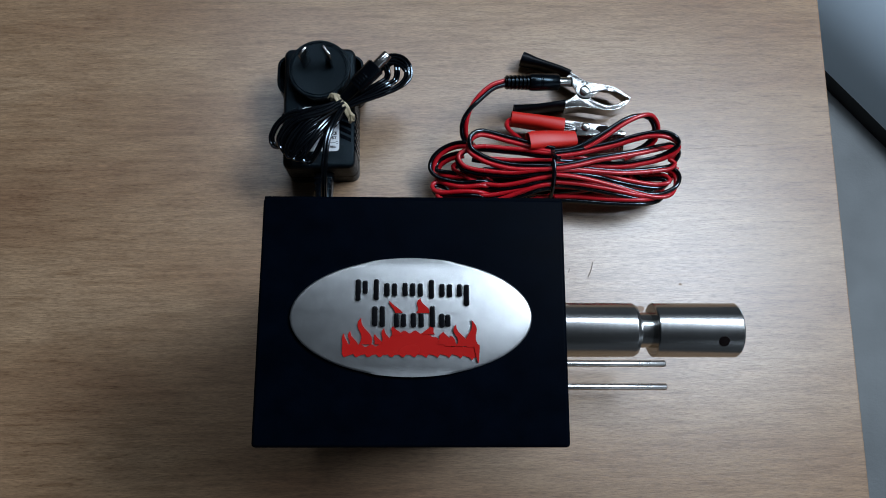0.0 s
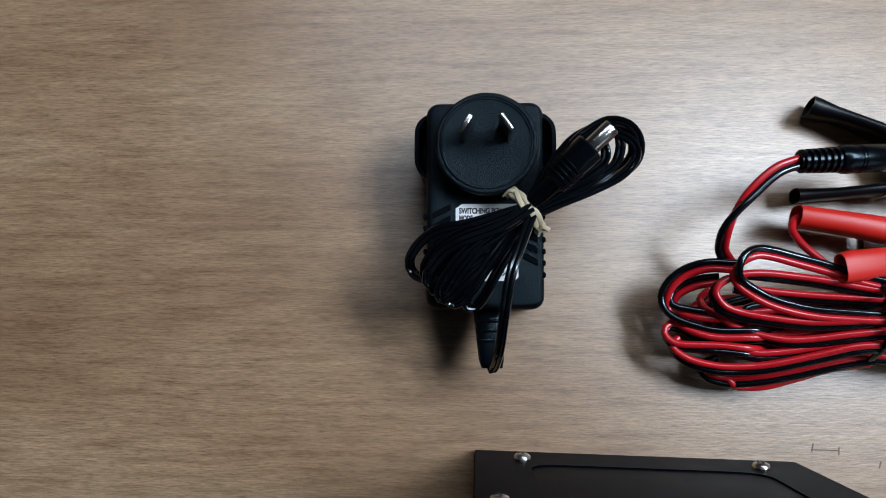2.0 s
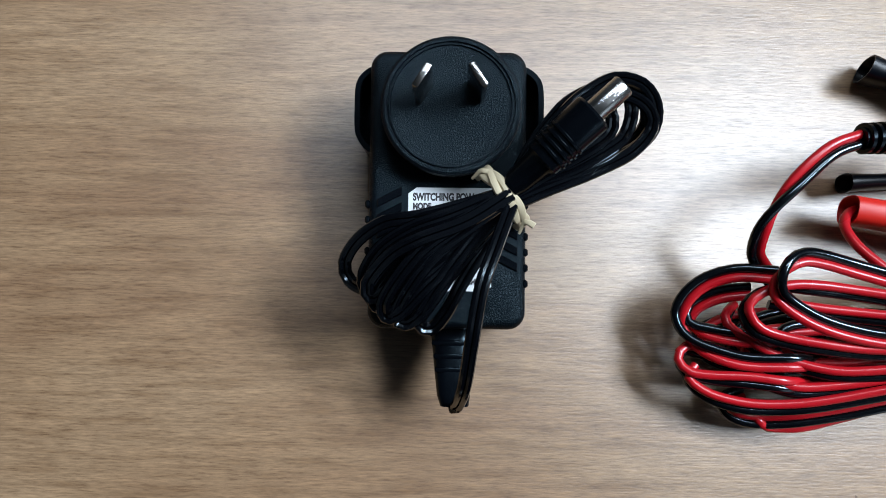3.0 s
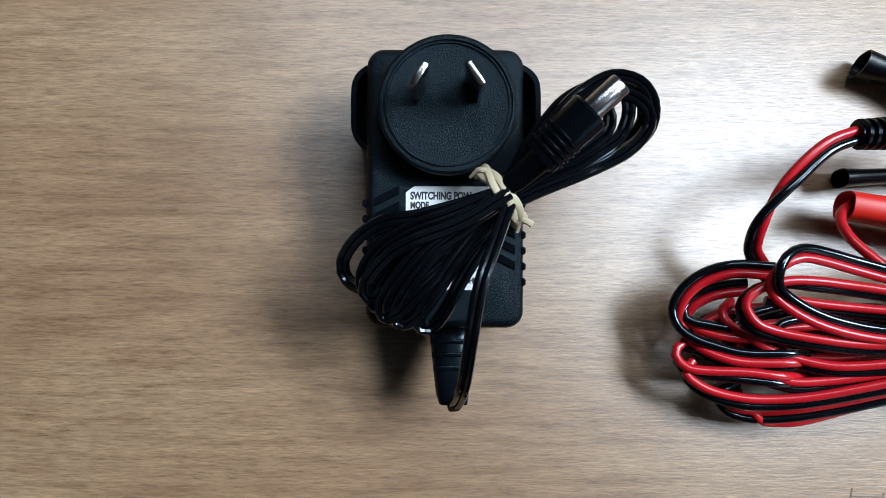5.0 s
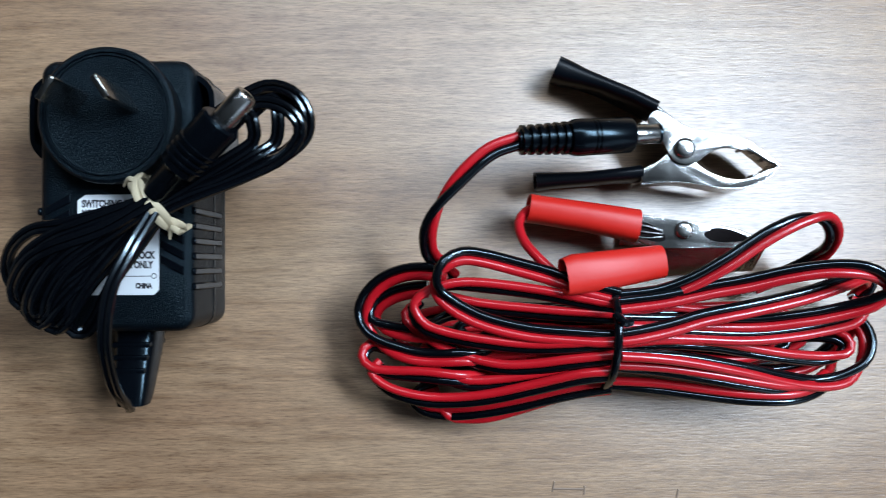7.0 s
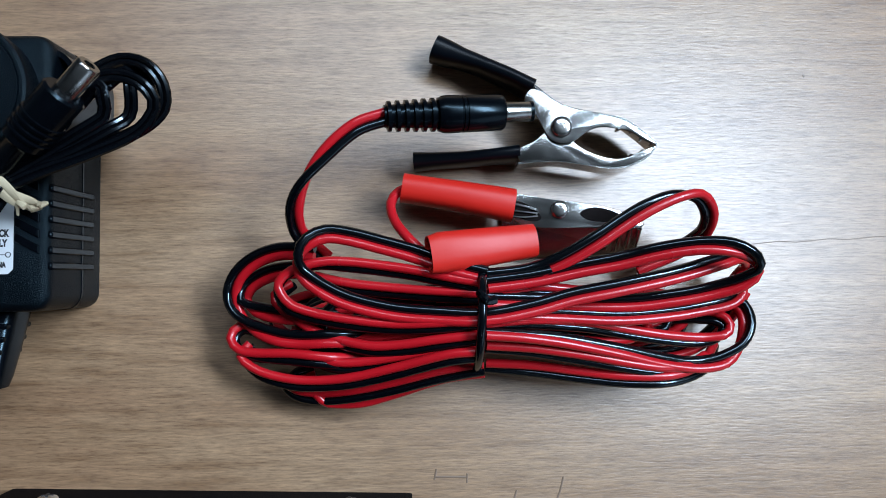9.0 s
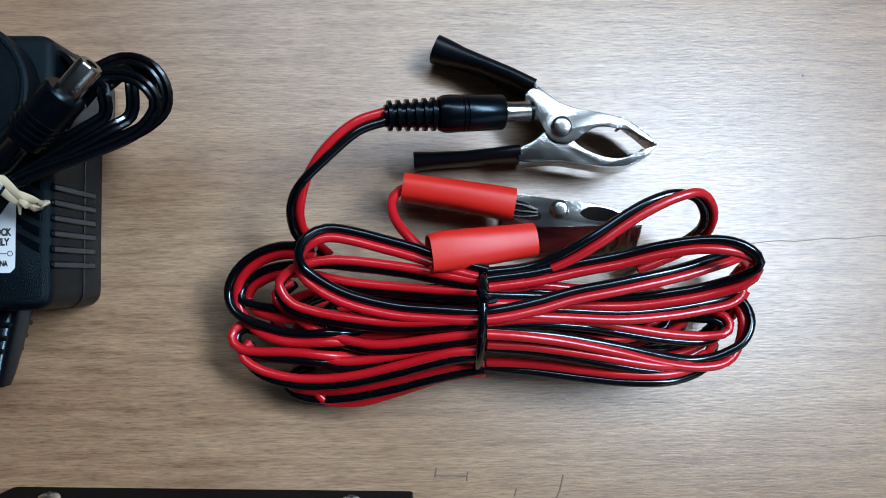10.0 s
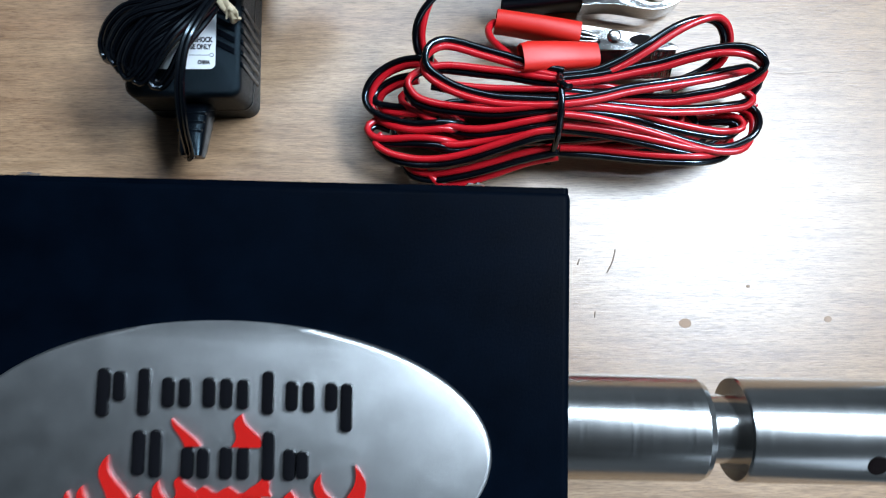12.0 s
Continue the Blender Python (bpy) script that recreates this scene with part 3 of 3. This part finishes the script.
def black_clip(t):
    upper = [(-10.1, 8.3), (-7, 11.3), (-1.1, 6.7), (2.9, 5.1), (9, 3.8), (16.5, 2.2), (21.4, -1), (25.7, -4.7), (22.1, -3.6), (18.8, -1.2), (14.6, -0.2), (10.1, 0.3), (6.4, -1.4), (3.8, -3.7), (0.8, -4.5), (-3, -3.6), (-4.5, -0.6), (-6.2, 2.6), (-8.9, 5.5)]
    lower = [(-11.6, -5.3), (-7, -3.6), (-4.8, -1.5), (-1.3, 0.9), (1.8, -0.7), (3.2, -3.7), (6.8, -6.2), (12, -8.1), (16.6, -8.5), (21.7, -6.3), (25.6, -4.8), (23.2, -7.7), (18, -10.2), (12.7, -10.7), (5.2, -9.5), (-0.8, -8.7), (-6.9, -8.9), (-11.4, -9.4)]
    cx, cy = 0.0830, 0.1424
    clip = None
    for outline, z, rim in ((lower, 12.2, lower[10:18]), (upper, 13.1, upper[1:8])):
        shape = [(cx + x / 1000, cy + y / 1000) for x, y in softened(outline, 2)]
        jaw = part("clip_jaw", prism(shape, (z - 0.8) / 1000, z / 1000, 0.0002, 2), M_NICKEL, t, "nickel-plated sprung clip jaw")
        edge = glide([(cx + x / 1000, cy + y / 1000, 0) for x, y in rim], 0.001)
        part("jaw_back", web([(p.x, p.y) for p in edge], (z - 9.0) / 1000, (z - 0.2) / 1000, 0.0006), M_NICKEL, jaw)
        inner = outline[7:12] if outline is upper else outline[7:11]
        for k in range(4):
            u = 0.1 + 0.2 * k
            i = min(int(u * (len(inner) - 1)), len(inner) - 2)
            f = u * (len(inner) - 1) - i
            x, y = (inner[i][j] * (1 - f) + inner[i + 1][j] * f for j in (0, 1))
            part("tooth", slab(cx + x / 1000 - 0.0005, cx + x / 1000 + 0.0005, cy + y / 1000 - 0.0004, cy + y / 1000 + 0.0004, (z - 3.5) / 1000, (z - 0.4) / 1000, 0.0003, 1), M_NICKEL, jaw)
        clip = jaw
    part("rivet", lathe([(0.0125, 0.0028), (0.0138, 0.0028), (0.0142, 0.0025), (0.01445, 0.0017), (0.0145, 0.0006)], 28), M_NICKEL, clip, "domed pivot rivet", m=pose(cx, cy, 0, 0, -90, 0))
    part("pivot_pin", lathe([(0.0, 0.0016), (0.0128, 0.0016)], 16), M_NICKEL, clip, m=pose(cx, cy, 0, 0, -90, 0))
    coil = glide([(cx + 0.0016 * math.cos(a) - 0.0012, cy + 0.0016 * math.sin(a) - 0.002, 0.003 + 0.0005 * a) for a in [0.5 * k for k in range(30)]], 0.0006)
    part("spring", sweep(coil, 0.0004, 6), M_NICKEL, clip)
    sleeve("handle_sleeve", [(49.6, 165.9, 5.4, 3.7, 4.8), (52.6, 164.7, 5.5, 3.5, 4.7), (57.2, 163.0, 5.7, 2.7, 4.5), (62.3, 160.9, 6.0, 2.35, 5.0), (70.1, 157.1, 6.6, 2.3, 6.2), (76.3, 153.7, 6.9, 2.4, 6.7)], M_BLACK_VINYL, t, "black vinyl handle sleeve")
    sleeve("handle_sleeve", [(43.7, 134.5, 5.4, 2.6, 4.8), (49.1, 134.8, 5.5, 2.2, 4.6), (57.1, 135.1, 5.8, 2.0, 5.2), (65.1, 135.7, 6.3, 2.0, 5.9), (72.3, 136.3, 6.5, 2.3, 6.3)], M_BLACK_VINYL, t, "black vinyl handle sleeve")


def red_clip(t):
    plate = [(68.1, 125.1), (75.4, 123.6), (82.8, 122.5), (91.6, 121.6), (99.0, 119.5), (104.3, 116.7), (103.0, 115.0), (95.9, 115.5), (90.0, 115.7), (82.5, 115.5), (75.2, 115.4), (70.3, 116.9), (68.2, 119.8)]
    hole = [(86.6, 119.3), (89.7, 120.9), (93.2, 120.7), (97.4, 119.2), (99.8, 117.5), (96.2, 117.1), (92.2, 116.9), (88.7, 117.5)]
    jaw = part("clip_jaw", prism([(x / 1000, y / 1000) for x, y in softened(plate, 1)], 0.0142, 0.0152, 0.0002, 2), M_NICKEL, t, "nickel-plated sprung clip jaw")
    # Dark patches laid on the solid plate paint the shade in its openings.
    part("jaw_opening_shade", prism([(x / 1000, y / 1000) for x, y in softened(hole, 2)], 0.0148, 0.01525), M_HOLE_SHADE, jaw, "dark patch for the shade in the opening between the jaws")
    gap = [(68.4, 122.7), (72.2, 122.5), (76.6, 119.5), (77.2, 117.5), (74.2, 117.1), (70.2, 118.5), (68.2, 120.3)]
    part("handle_gap_shade", prism([(x / 1000, y / 1000) for x, y in softened(gap, 2)], 0.0148, 0.01525), M_HOLE_SHADE, jaw, "dark patch for the shade in the gap between the handles")
    for y in (118.3, 119.8, 121.4):
        line = glide([(0.0680, y / 1000 + 0.0006, 0.0156), (0.0717, y / 1000, 0.0157), (0.0760, 0.0002 + (y + 118.4) / 2000, 0.0155)], 0.001)
        part("spring_wire", sweep(line, 0.00035, 6), M_NICKEL, jaw)
    part("rivet", lathe([(0.0148, 0.0024), (0.0158, 0.0024), (0.0162, 0.0021), (0.01645, 0.0014), (0.0165, 0.0005)], 28), M_NICKEL, jaw, "domed pivot rivet", m=pose(0.0818, 0.1202, 0, 0, -90, 0))
    # sloping channel of the lower jaw, ribbed at its mouth
    bm = bmesh.new()
    front = [bm.verts.new(v) for v in ((0.0747, 0.1157, 0.0148), (0.1034, 0.1153, 0.0142), (0.1046, 0.1091, 0.004), (0.0757, 0.1081, 0.004))]
    bm.faces.new(front)
    back = bmesh.ops.extrude_face_region(bm, geom=bm.faces[:])
    for v in back["geom"]:
        if isinstance(v, bmesh.types.BMVert):
            v.co += Vector((0, 0.0008, -0.0006))
    part("jaw_channel", bm, M_NICKEL, jaw, "bright pressed channel of the jaw", 20)
    for k in range(4):
        x = 0.0957 + 0.0024 * k
        line = [Vector((x, 0.1152, 0.0147)), Vector((x + 0.0006, 0.1122, 0.0096)), Vector((x + 0.0012, 0.1096, 0.005))]
        part("jaw_rib", sweep(line, 0.0006, 8), M_NICKEL, jaw)
    part("far_channel", slab(0.068, 0.1, 0.1165, 0.1215, 0.001, 0.002, 0.0003), M_NICKEL, jaw)
    sleeve("handle_sleeve", [(40.7, 126.5, 12.5, 3.9, 5.0), (44.1, 126.0, 12.5, 3.8, 5.2), (55.6, 124.2, 12.4, 4.0, 5.4), (64.1, 122.7, 12.2, 4.3, 5.2), (70.0, 121.6, 12.0, 4.5, 5.0)], M_RED_VINYL, t, "red vinyl handle sleeve")
    sleeve("handle_sleeve", [(47.6, 108.3, 27.0, 4.6, 2.6), (50.4, 108.9, 26.2, 5.1, 3.0), (59.6, 110.0, 24.0, 4.9, 3.4), (67.6, 111.1, 21.2, 4.6, 3.4), (74.2, 112.0, 19.0, 4.3, 3.2)], M_RED_VINYL, t, "red vinyl handle sleeve with an open end")
    line = glide([(0.0427, 0.1267, 0.012), (0.0398, 0.1254, 0.0140), (0.0378, 0.1221, 0.016), (0.0391, 0.1171, 0.019), (0.0435, 0.1117, 0.022), (0.0478, 0.1080, 0.022), (0.053, 0.105, 0.018)])
    part("red_core", sweep(line, 0.00128, 12), M_WIRE_R, t)


def dc_plug(t):
    at = look((0.0367, 0.1427, 0.0250), (0.0745, 0.1454, 0.0185)) @ pose(0, 0, 0, 0, 90, 0)
    prof = [(0.0, 0.0028), (0.0132, 0.0034), (0.0136, 0.0042), (0.0150, 0.0047), (0.0165, 0.0048)]
    for x in (0.0192, 0.0203):
        prof += [(x, 0.0047), (x + 0.0002, 0.0044), (x + 0.0004, 0.0044), (x + 0.0006, 0.0047)]
    prof += [(0.0300, 0.0046), (0.0306, 0.0042)]
    plug = part("plug_body", lathe(prof, 36), M_PLASTIC_S, t, "black moulded barrel plug", m=at)
    part("barrel", lathe([(0.030, 0.00262), (0.0375, 0.00262), (0.0380, 0.0023), (0.0380, 0.0012), (0.032, 0.0011)], 32), M_NICKEL, plug, "nickel-plated plug barrel", local=True)
    part("barrel_ring", lathe([(0.0376, 0.00268), (0.0384, 0.00268)], 24), M_PLASTIC_S, plug, local=True)
    for k in range(6):
        x = 0.0006 + 0.0022 * k
        part("boot_rib", lathe([(x, 0.0030), (x + 0.0002, 0.0038 + 0.00008 * k), (x + 0.0011, 0.0038 + 0.00008 * k), (x + 0.0013, 0.0030)], 24), M_PLASTIC_S, plug, local=True)


def clip_lead():
    t = thing("clip_lead", "coiled red and black battery lead with spring clips", "cable", (0.065, 0.1, 0))
    twin(t, [(37.3, 142.7, 25, 180), (29.8, 139.8, 26, 180), (22.8, 133.8, 26, 200), (17, 126.8, 25, 270), (14.1, 120.3, 22, 340), (14.3, 114.9, 18, 360), (16.5, 111.9, 16, 360), (20.7, 107.9, 13, 360)])
    twin(t, [(61.7, 103.2, 26, 0), (52.7, 105.6, 25, 0), (44.5, 108.6, 24, 0), (36.1, 111, 24, 0), (28, 113.1, 25, 0), (22.6, 113.7, 26, -10), (18.6, 112, 27, -40), (16.1, 108.7, 27, -90), (16.3, 104.9, 26, -130), (20.4, 101.1, 26, -170), (27.9, 97.3, 26, -180), (38.8, 94.6, 26, -180), (49.7, 93.6, 27, -180), (60.8, 93.2, 28, -210), (72.9, 95.2, 27, -210), (82.8, 97.8, 26, -210), (94.3, 99.9, 25, -210), (109.1, 102.9, 23, -210), (121.8, 106.3, 20, -210), (128.4, 107.9, 17, -210), (132.7, 105.4, 12, -170), (130.8, 101.3, 9, -150)])
    twin(t, [(61.9, 102.6, 24, 180), (72.2, 103.8, 24, 180), (80.5, 106.8, 25, 180), (88.8, 111.5, 26, 170), (94.5, 115.3, 26, 160), (101.7, 119.6, 26, 150), (109.2, 122.5, 25, 120), (115.6, 122.6, 23, 60), (119.2, 119.3, 20, 20), (120.3, 115.8, 16, 0), (119.5, 112.8, 11, 0), (114.6, 109.3, 8, 0), (104, 105, 7, 0)])
    twin(t, [(62, 101, 25, -200), (73.4, 102.4, 25, -200), (84.7, 104.7, 25, -200), (94.2, 106.4, 26, -200), (103.4, 108.6, 28, -200), (112.3, 109.9, 30, -200), (120.1, 109.5, 31, -160), (125.9, 107.1, 30, -110), (127.8, 104, 28, -60), (124.7, 101.1, 26, -10), (117.4, 98.7, 23, 20), (109.2, 97.2, 22, 20), (98.1, 96, 21, 20), (80.8, 96.4, 22, 20), (61.7, 97.1, 25, 20)])
    twin(t, [(128, 102.1, 12, 130), (130.1, 99, 13, 85), (126.4, 96.1, 15, 40), (118.1, 94.4, 17, 40), (107.2, 93, 19, 40), (95.1, 92.4, 21, 40), (80.5, 93.2, 23, 40), (70.4, 93.9, 25, 40), (61.5, 94.8, 26, 40)])
    twin(t, [(61.4, 91.1, 26, 65), (73.3, 91.6, 24, 55), (86.5, 90.6, 21, 45), (95.8, 88.9, 18, 45), (107.9, 86.8, 16, 45), (118.9, 85.8, 14, 45), (124.2, 87, 14, 85), (125.8, 89.6, 13, 135), (123.3, 91.7, 12, 165), (116.2, 92.2, 10, 195), (105.9, 91.2, 9, 150)])
    twin(t, [(126.7, 96.8, 11, 220), (130.3, 94.5, 12, 220), (131, 90.1, 14, 230), (128.8, 84.7, 15, 280), (123.8, 80.9, 16, 360), (116, 79.8, 17, 400), (106.7, 81.2, 19, 400), (94.5, 84.2, 22, 410), (79.9, 87.2, 25, 420), (70, 88.5, 27, 430), (61.2, 89.2, 28, 430)])
    twin(t, [(61.5, 85.6, 24, 65), (73.2, 84.5, 23, 55), (86, 82.4, 22, 45), (96.1, 80.5, 21, 45), (106.6, 78.8, 19, 45), (114.2, 79, 16, 45), (120.3, 81, 12, 45)])
    twin(t, [(62.1, 79.9, 15, 50), (74.1, 79, 16, 30), (86.9, 77.4, 17, 30), (96.8, 76.4, 18, 30), (106.8, 76.2, 18, 30), (114.1, 77.1, 16, 30), (120.3, 79.6, 13, 30), (124.2, 84.1, 9, 60)])
    twin(t, [(61.2, 100.6, 25, 130), (52.7, 102.1, 24, 130), (44.3, 103.9, 23, 130), (35.9, 105.2, 22, 130), (27.5, 106.2, 22, 130), (20.5, 106.5, 22, 110), (13.8, 105, 22, 90), (10.4, 102, 22, 90), (10.4, 99, 22, 60), (12.9, 95.7, 22, 45), (19, 93.5, 22, 45), (27.5, 92, 23, 45), (38.6, 90.8, 24, 45), (49.6, 91.1, 26, 45), (60.8, 92, 27, 45)])
    twin(t, [(11.4, 101.4, 11, 110), (8.3, 98.5, 14, 125), (9.2, 95.6, 15, 95), (12.3, 93, 16, 75), (16.7, 89.9, 17, 65), (24, 86.9, 18, 55), (32.7, 85.1, 20, 45), (41.2, 85.4, 22, 35), (49.6, 86.7, 24, 35), (60.8, 88.2, 26, 45)])
    twin(t, [(24.4, 90.7, 9, 120), (17.2, 91.7, 11, 155), (14.3, 90.1, 13, 145), (13.3, 88, 14, 125), (14.3, 85, 15, 95), (17.7, 82.3, 16, 55), (24.5, 80.5, 17, 35), (32.5, 80.9, 18, 35), (41.1, 82.4, 20, 35), (51, 84.6, 22, 45), (61, 85.6, 23, 55)])
    twin(t, [(1.2, 85.5, 12, 125), (-1.2, 82.7, 13, 95), (3.4, 78.5, 14, 55), (12, 76.1, 15, 35), (20.7, 75.9, 16, 35), (29.6, 77.1, 18, 35), (41.1, 80, 21, 35), (52.3, 83, 24, 35), (60.8, 83.9, 25, 45)])
    twin(t, [(8.1, 76.8, 10, 80), (11.7, 72.9, 10, 40), (18.4, 71.5, 10, 20), (27.5, 72.4, 12, 20), (37.9, 74.6, 14, 20), (48.1, 77.3, 16, 20), (56.7, 79.1, 17, 20), (61.3, 79.8, 18, 30)])
    twin(t, [(16.2, 77.8, 5, 0), (11, 75.8, 6, 0), (14.5, 73.1, 9, 0), (22.7, 70.4, 9, 200), (30.1, 70.8, 9, 180), (39.1, 73.4, 10, 180), (51, 77.2, 12, 180), (61.6, 78.9, 14, 180)])
    twin(t, [(18.8, 109.3, 20, 0), (9.9, 109.8, 18, 0), (3, 107.8, 16, 0), (-1.6, 104.1, 15, 0), (-3.7, 99.5, 14, -10), (-2.6, 94.8, 14, -60), (1.3, 91, 15, -120), (7.5, 88.4, 17, -180), (14.1, 87.4, 18, -180), (24.1, 87.6, 19, -180), (35, 87.2, 12, -180)])
    twin(t, [(13.8, 105.2, 16, 0), (9.3, 104.8, 15, 0), (4.7, 103.6, 14, 0), (0.2, 100.8, 13, 0), (-0.7, 97.3, 13, -60), (2.8, 94.9, 14, -140), (9.4, 93.5, 16, -180), (18.2, 93.1, 17, -180), (29.1, 92, 11, -180)])
    twin(t, [(3.9, 89, 11, 150), (-1.4, 90.1, 12, 130), (-3.6, 87.5, 13, 110), (-1.5, 84.2, 14, 70), (3.7, 83.1, 15, 50), (12.4, 82.8, 17, 30), (21.1, 82, 18, 30), (29.2, 81.1, 14, 0), (37.9, 81.6, 12, 0), (46.7, 83.6, 10, 0)])
    twin(t, [(18.3, 102.7, 17, 45), (27, 100.8, 18, 45), (38.5, 99.5, 19, 45), (49.9, 98.6, 21, 45), (61.9, 98.1, 23, 45), (73.8, 99.6, 22, 45), (82.7, 98.8, 20, 45), (93.2, 97.5, 18, 45)])
    twin(t, [(132.6, 98.5, 8, 45), (127.6, 90.7, 8, 45), (118.1, 83.4, 8, 45), (105.5, 81.5, 9, 45), (88.3, 84.3, 12, 45), (76.1, 86.2, 14, 45), (62.2, 86.6, 16, 45)])
    for k in range(7):
        level, lx, ly = 2.2 + 2.1 * k, 57 - 2.6 * k - 4 * (k % 2), 11.0 - 0.6 * k
        pts = []
        for i in range(17):
            a = 2 * math.pi * i / 16 + 0.4 * k
            c, s = math.cos(a), math.sin(a)
            pts.append((62 + (k % 3) * 1.5 + lx * c, 91.5 + ly * s * (0.62 + 0.38 * c * c) + 1.2 * math.sin(3 * a + k), level + 0.9 * math.sin(2 * a + k) + 0.9, 60 + 100 * math.sin(a + 1.3 * k)))
        twin(t, pts)
    tie = [(60.9, 105.6, 14), (60.5, 104.2, 24), (60.4, 100, 29.2), (60.2, 94, 31.0), (59.9, 88, 29.6), (59.7, 83, 25.4), (59.5, 79, 17), (59.5, 77.4, 9), (59.7, 79.5, 1.6), (60, 92, 1), (60.3, 103, 2), (60.5, 105.6, 14)]
    part("wire_tie", sweep(glide([(x / 1000, y / 1000, z / 1000) for x, y, z in tie]), 0.0011, 10, 0.8), M_WIRE_K, t, "black plastic-coated wire tie")
    part("tie_twist", sweep(glide([(0.0596, 0.0992, 0.0302), (0.0608, 0.0978, 0.0318), (0.0618, 0.0972, 0.0312), (0.0634, 0.0975, 0.0305)], 0.0006), 0.0011, 8), M_WIRE_K, t, "twisted end of the wire tie")
    dc_plug(t)
    black_clip(t)
    red_clip(t)


def fork(name, label, base, points, tip_from):
    t = thing(name, label, "rotisserie fork", base, "rotisserie forks")
    line = glide(points, 0.004)
    part("prong", sweep(line, 0.0018, 14), M_ROD, t)
    a, b = Vector(points[-1]), Vector(tip_from)
    part("prong_tip", sweep([b + (a - b) * (k / 6) + (a - b).normalized() * 0.0005 for k in range(7)], lambda u: 0.0021 * (1 - 0.8 * max(0, u - 0.35) / 0.65), 14), M_ROD, t, "ground steel point")


def spit_rod():
    t = thing("spit_rod", "round steel spit rod with a tapered point", "spit rod", (-0.4, 0.229, 0))
    part("rod", lathe([(-0.6, 0.0031), (-0.2290, 0.0031)], 24), M_ROD, t, m=pose(0.001, 0.2219, 0.0031, 0, 0, -1.45))
    part("point", lathe([(-0.2290, 0.0031), (-0.2283, 0.0029), (-0.2085, 0.0007), (-0.2080, 0.0003)], 24), M_ROD, t, "ground tapered point", m=pose(0.001, 0.2219, 0.0031, 0, 0, -1.45))


def chest():
    t = thing("storage_chest", "white rounded chest-like body over a dark strip for the shaded gap", "chest", (1.02, 0.68, FLOOR))
    m = pose(0.8085, 0.5125, 0, 0, 0, -50.5)
    bm = slab(-0.7, 0.7, 0.0, 0.6, -0.86, -0.60, 0.0)
    bmesh.ops.bevel(bm, geom=[e for e in bm.edges if all(v.co.z > -0.7 for v in e.verts)], offset=0.24, segments=10, profile=0.5, affect="EDGES")
    part("shell", bm, M_WHITE, t, m=m)
    # A solid dark strip puts in the shade under the white body.
    part("gap_shade_strip", slab(-0.69, 0.69, 0.004, 0.49, FLOOR, -0.86), M_GAP_SHADE, t, "dark strip for the shaded gap beneath", m=m)


table()
motor()
adaptor()
clip_lead()
spit_rod()
fork("rotisserie_fork", "bent steel rotisserie fork prong lying flat", (0.0136, 0.2155, 0), [(0.0050, 0.3330, 0.002), (0.0062, 0.2830, 0.002), (0.0082, 0.2430, 0.002), (0.0105, 0.2250, 0.002), (0.0135, 0.2192, 0.002), (0.0195, 0.2182, 0.002), (0.0620, 0.2210, 0.002), (0.1160, 0.2242, 0.002)], (0.1025, 0.2234, 0.002))
fork("rotisserie_fork", "bent steel rotisserie fork prong lying flat", (-0.138, 0.2285, 0), [(-0.149, 0.3430, 0.002), (-0.147, 0.2930, 0.002), (-0.1455, 0.2530, 0.002), (-0.1435, 0.2370, 0.002), (-0.1405, 0.2323, 0.002), (-0.134, 0.2312, 0.002), (-0.09, 0.2302, 0.002), (-0.0440, 0.2288, 0.002)], (-0.0575, 0.2292, 0.002))
chest()
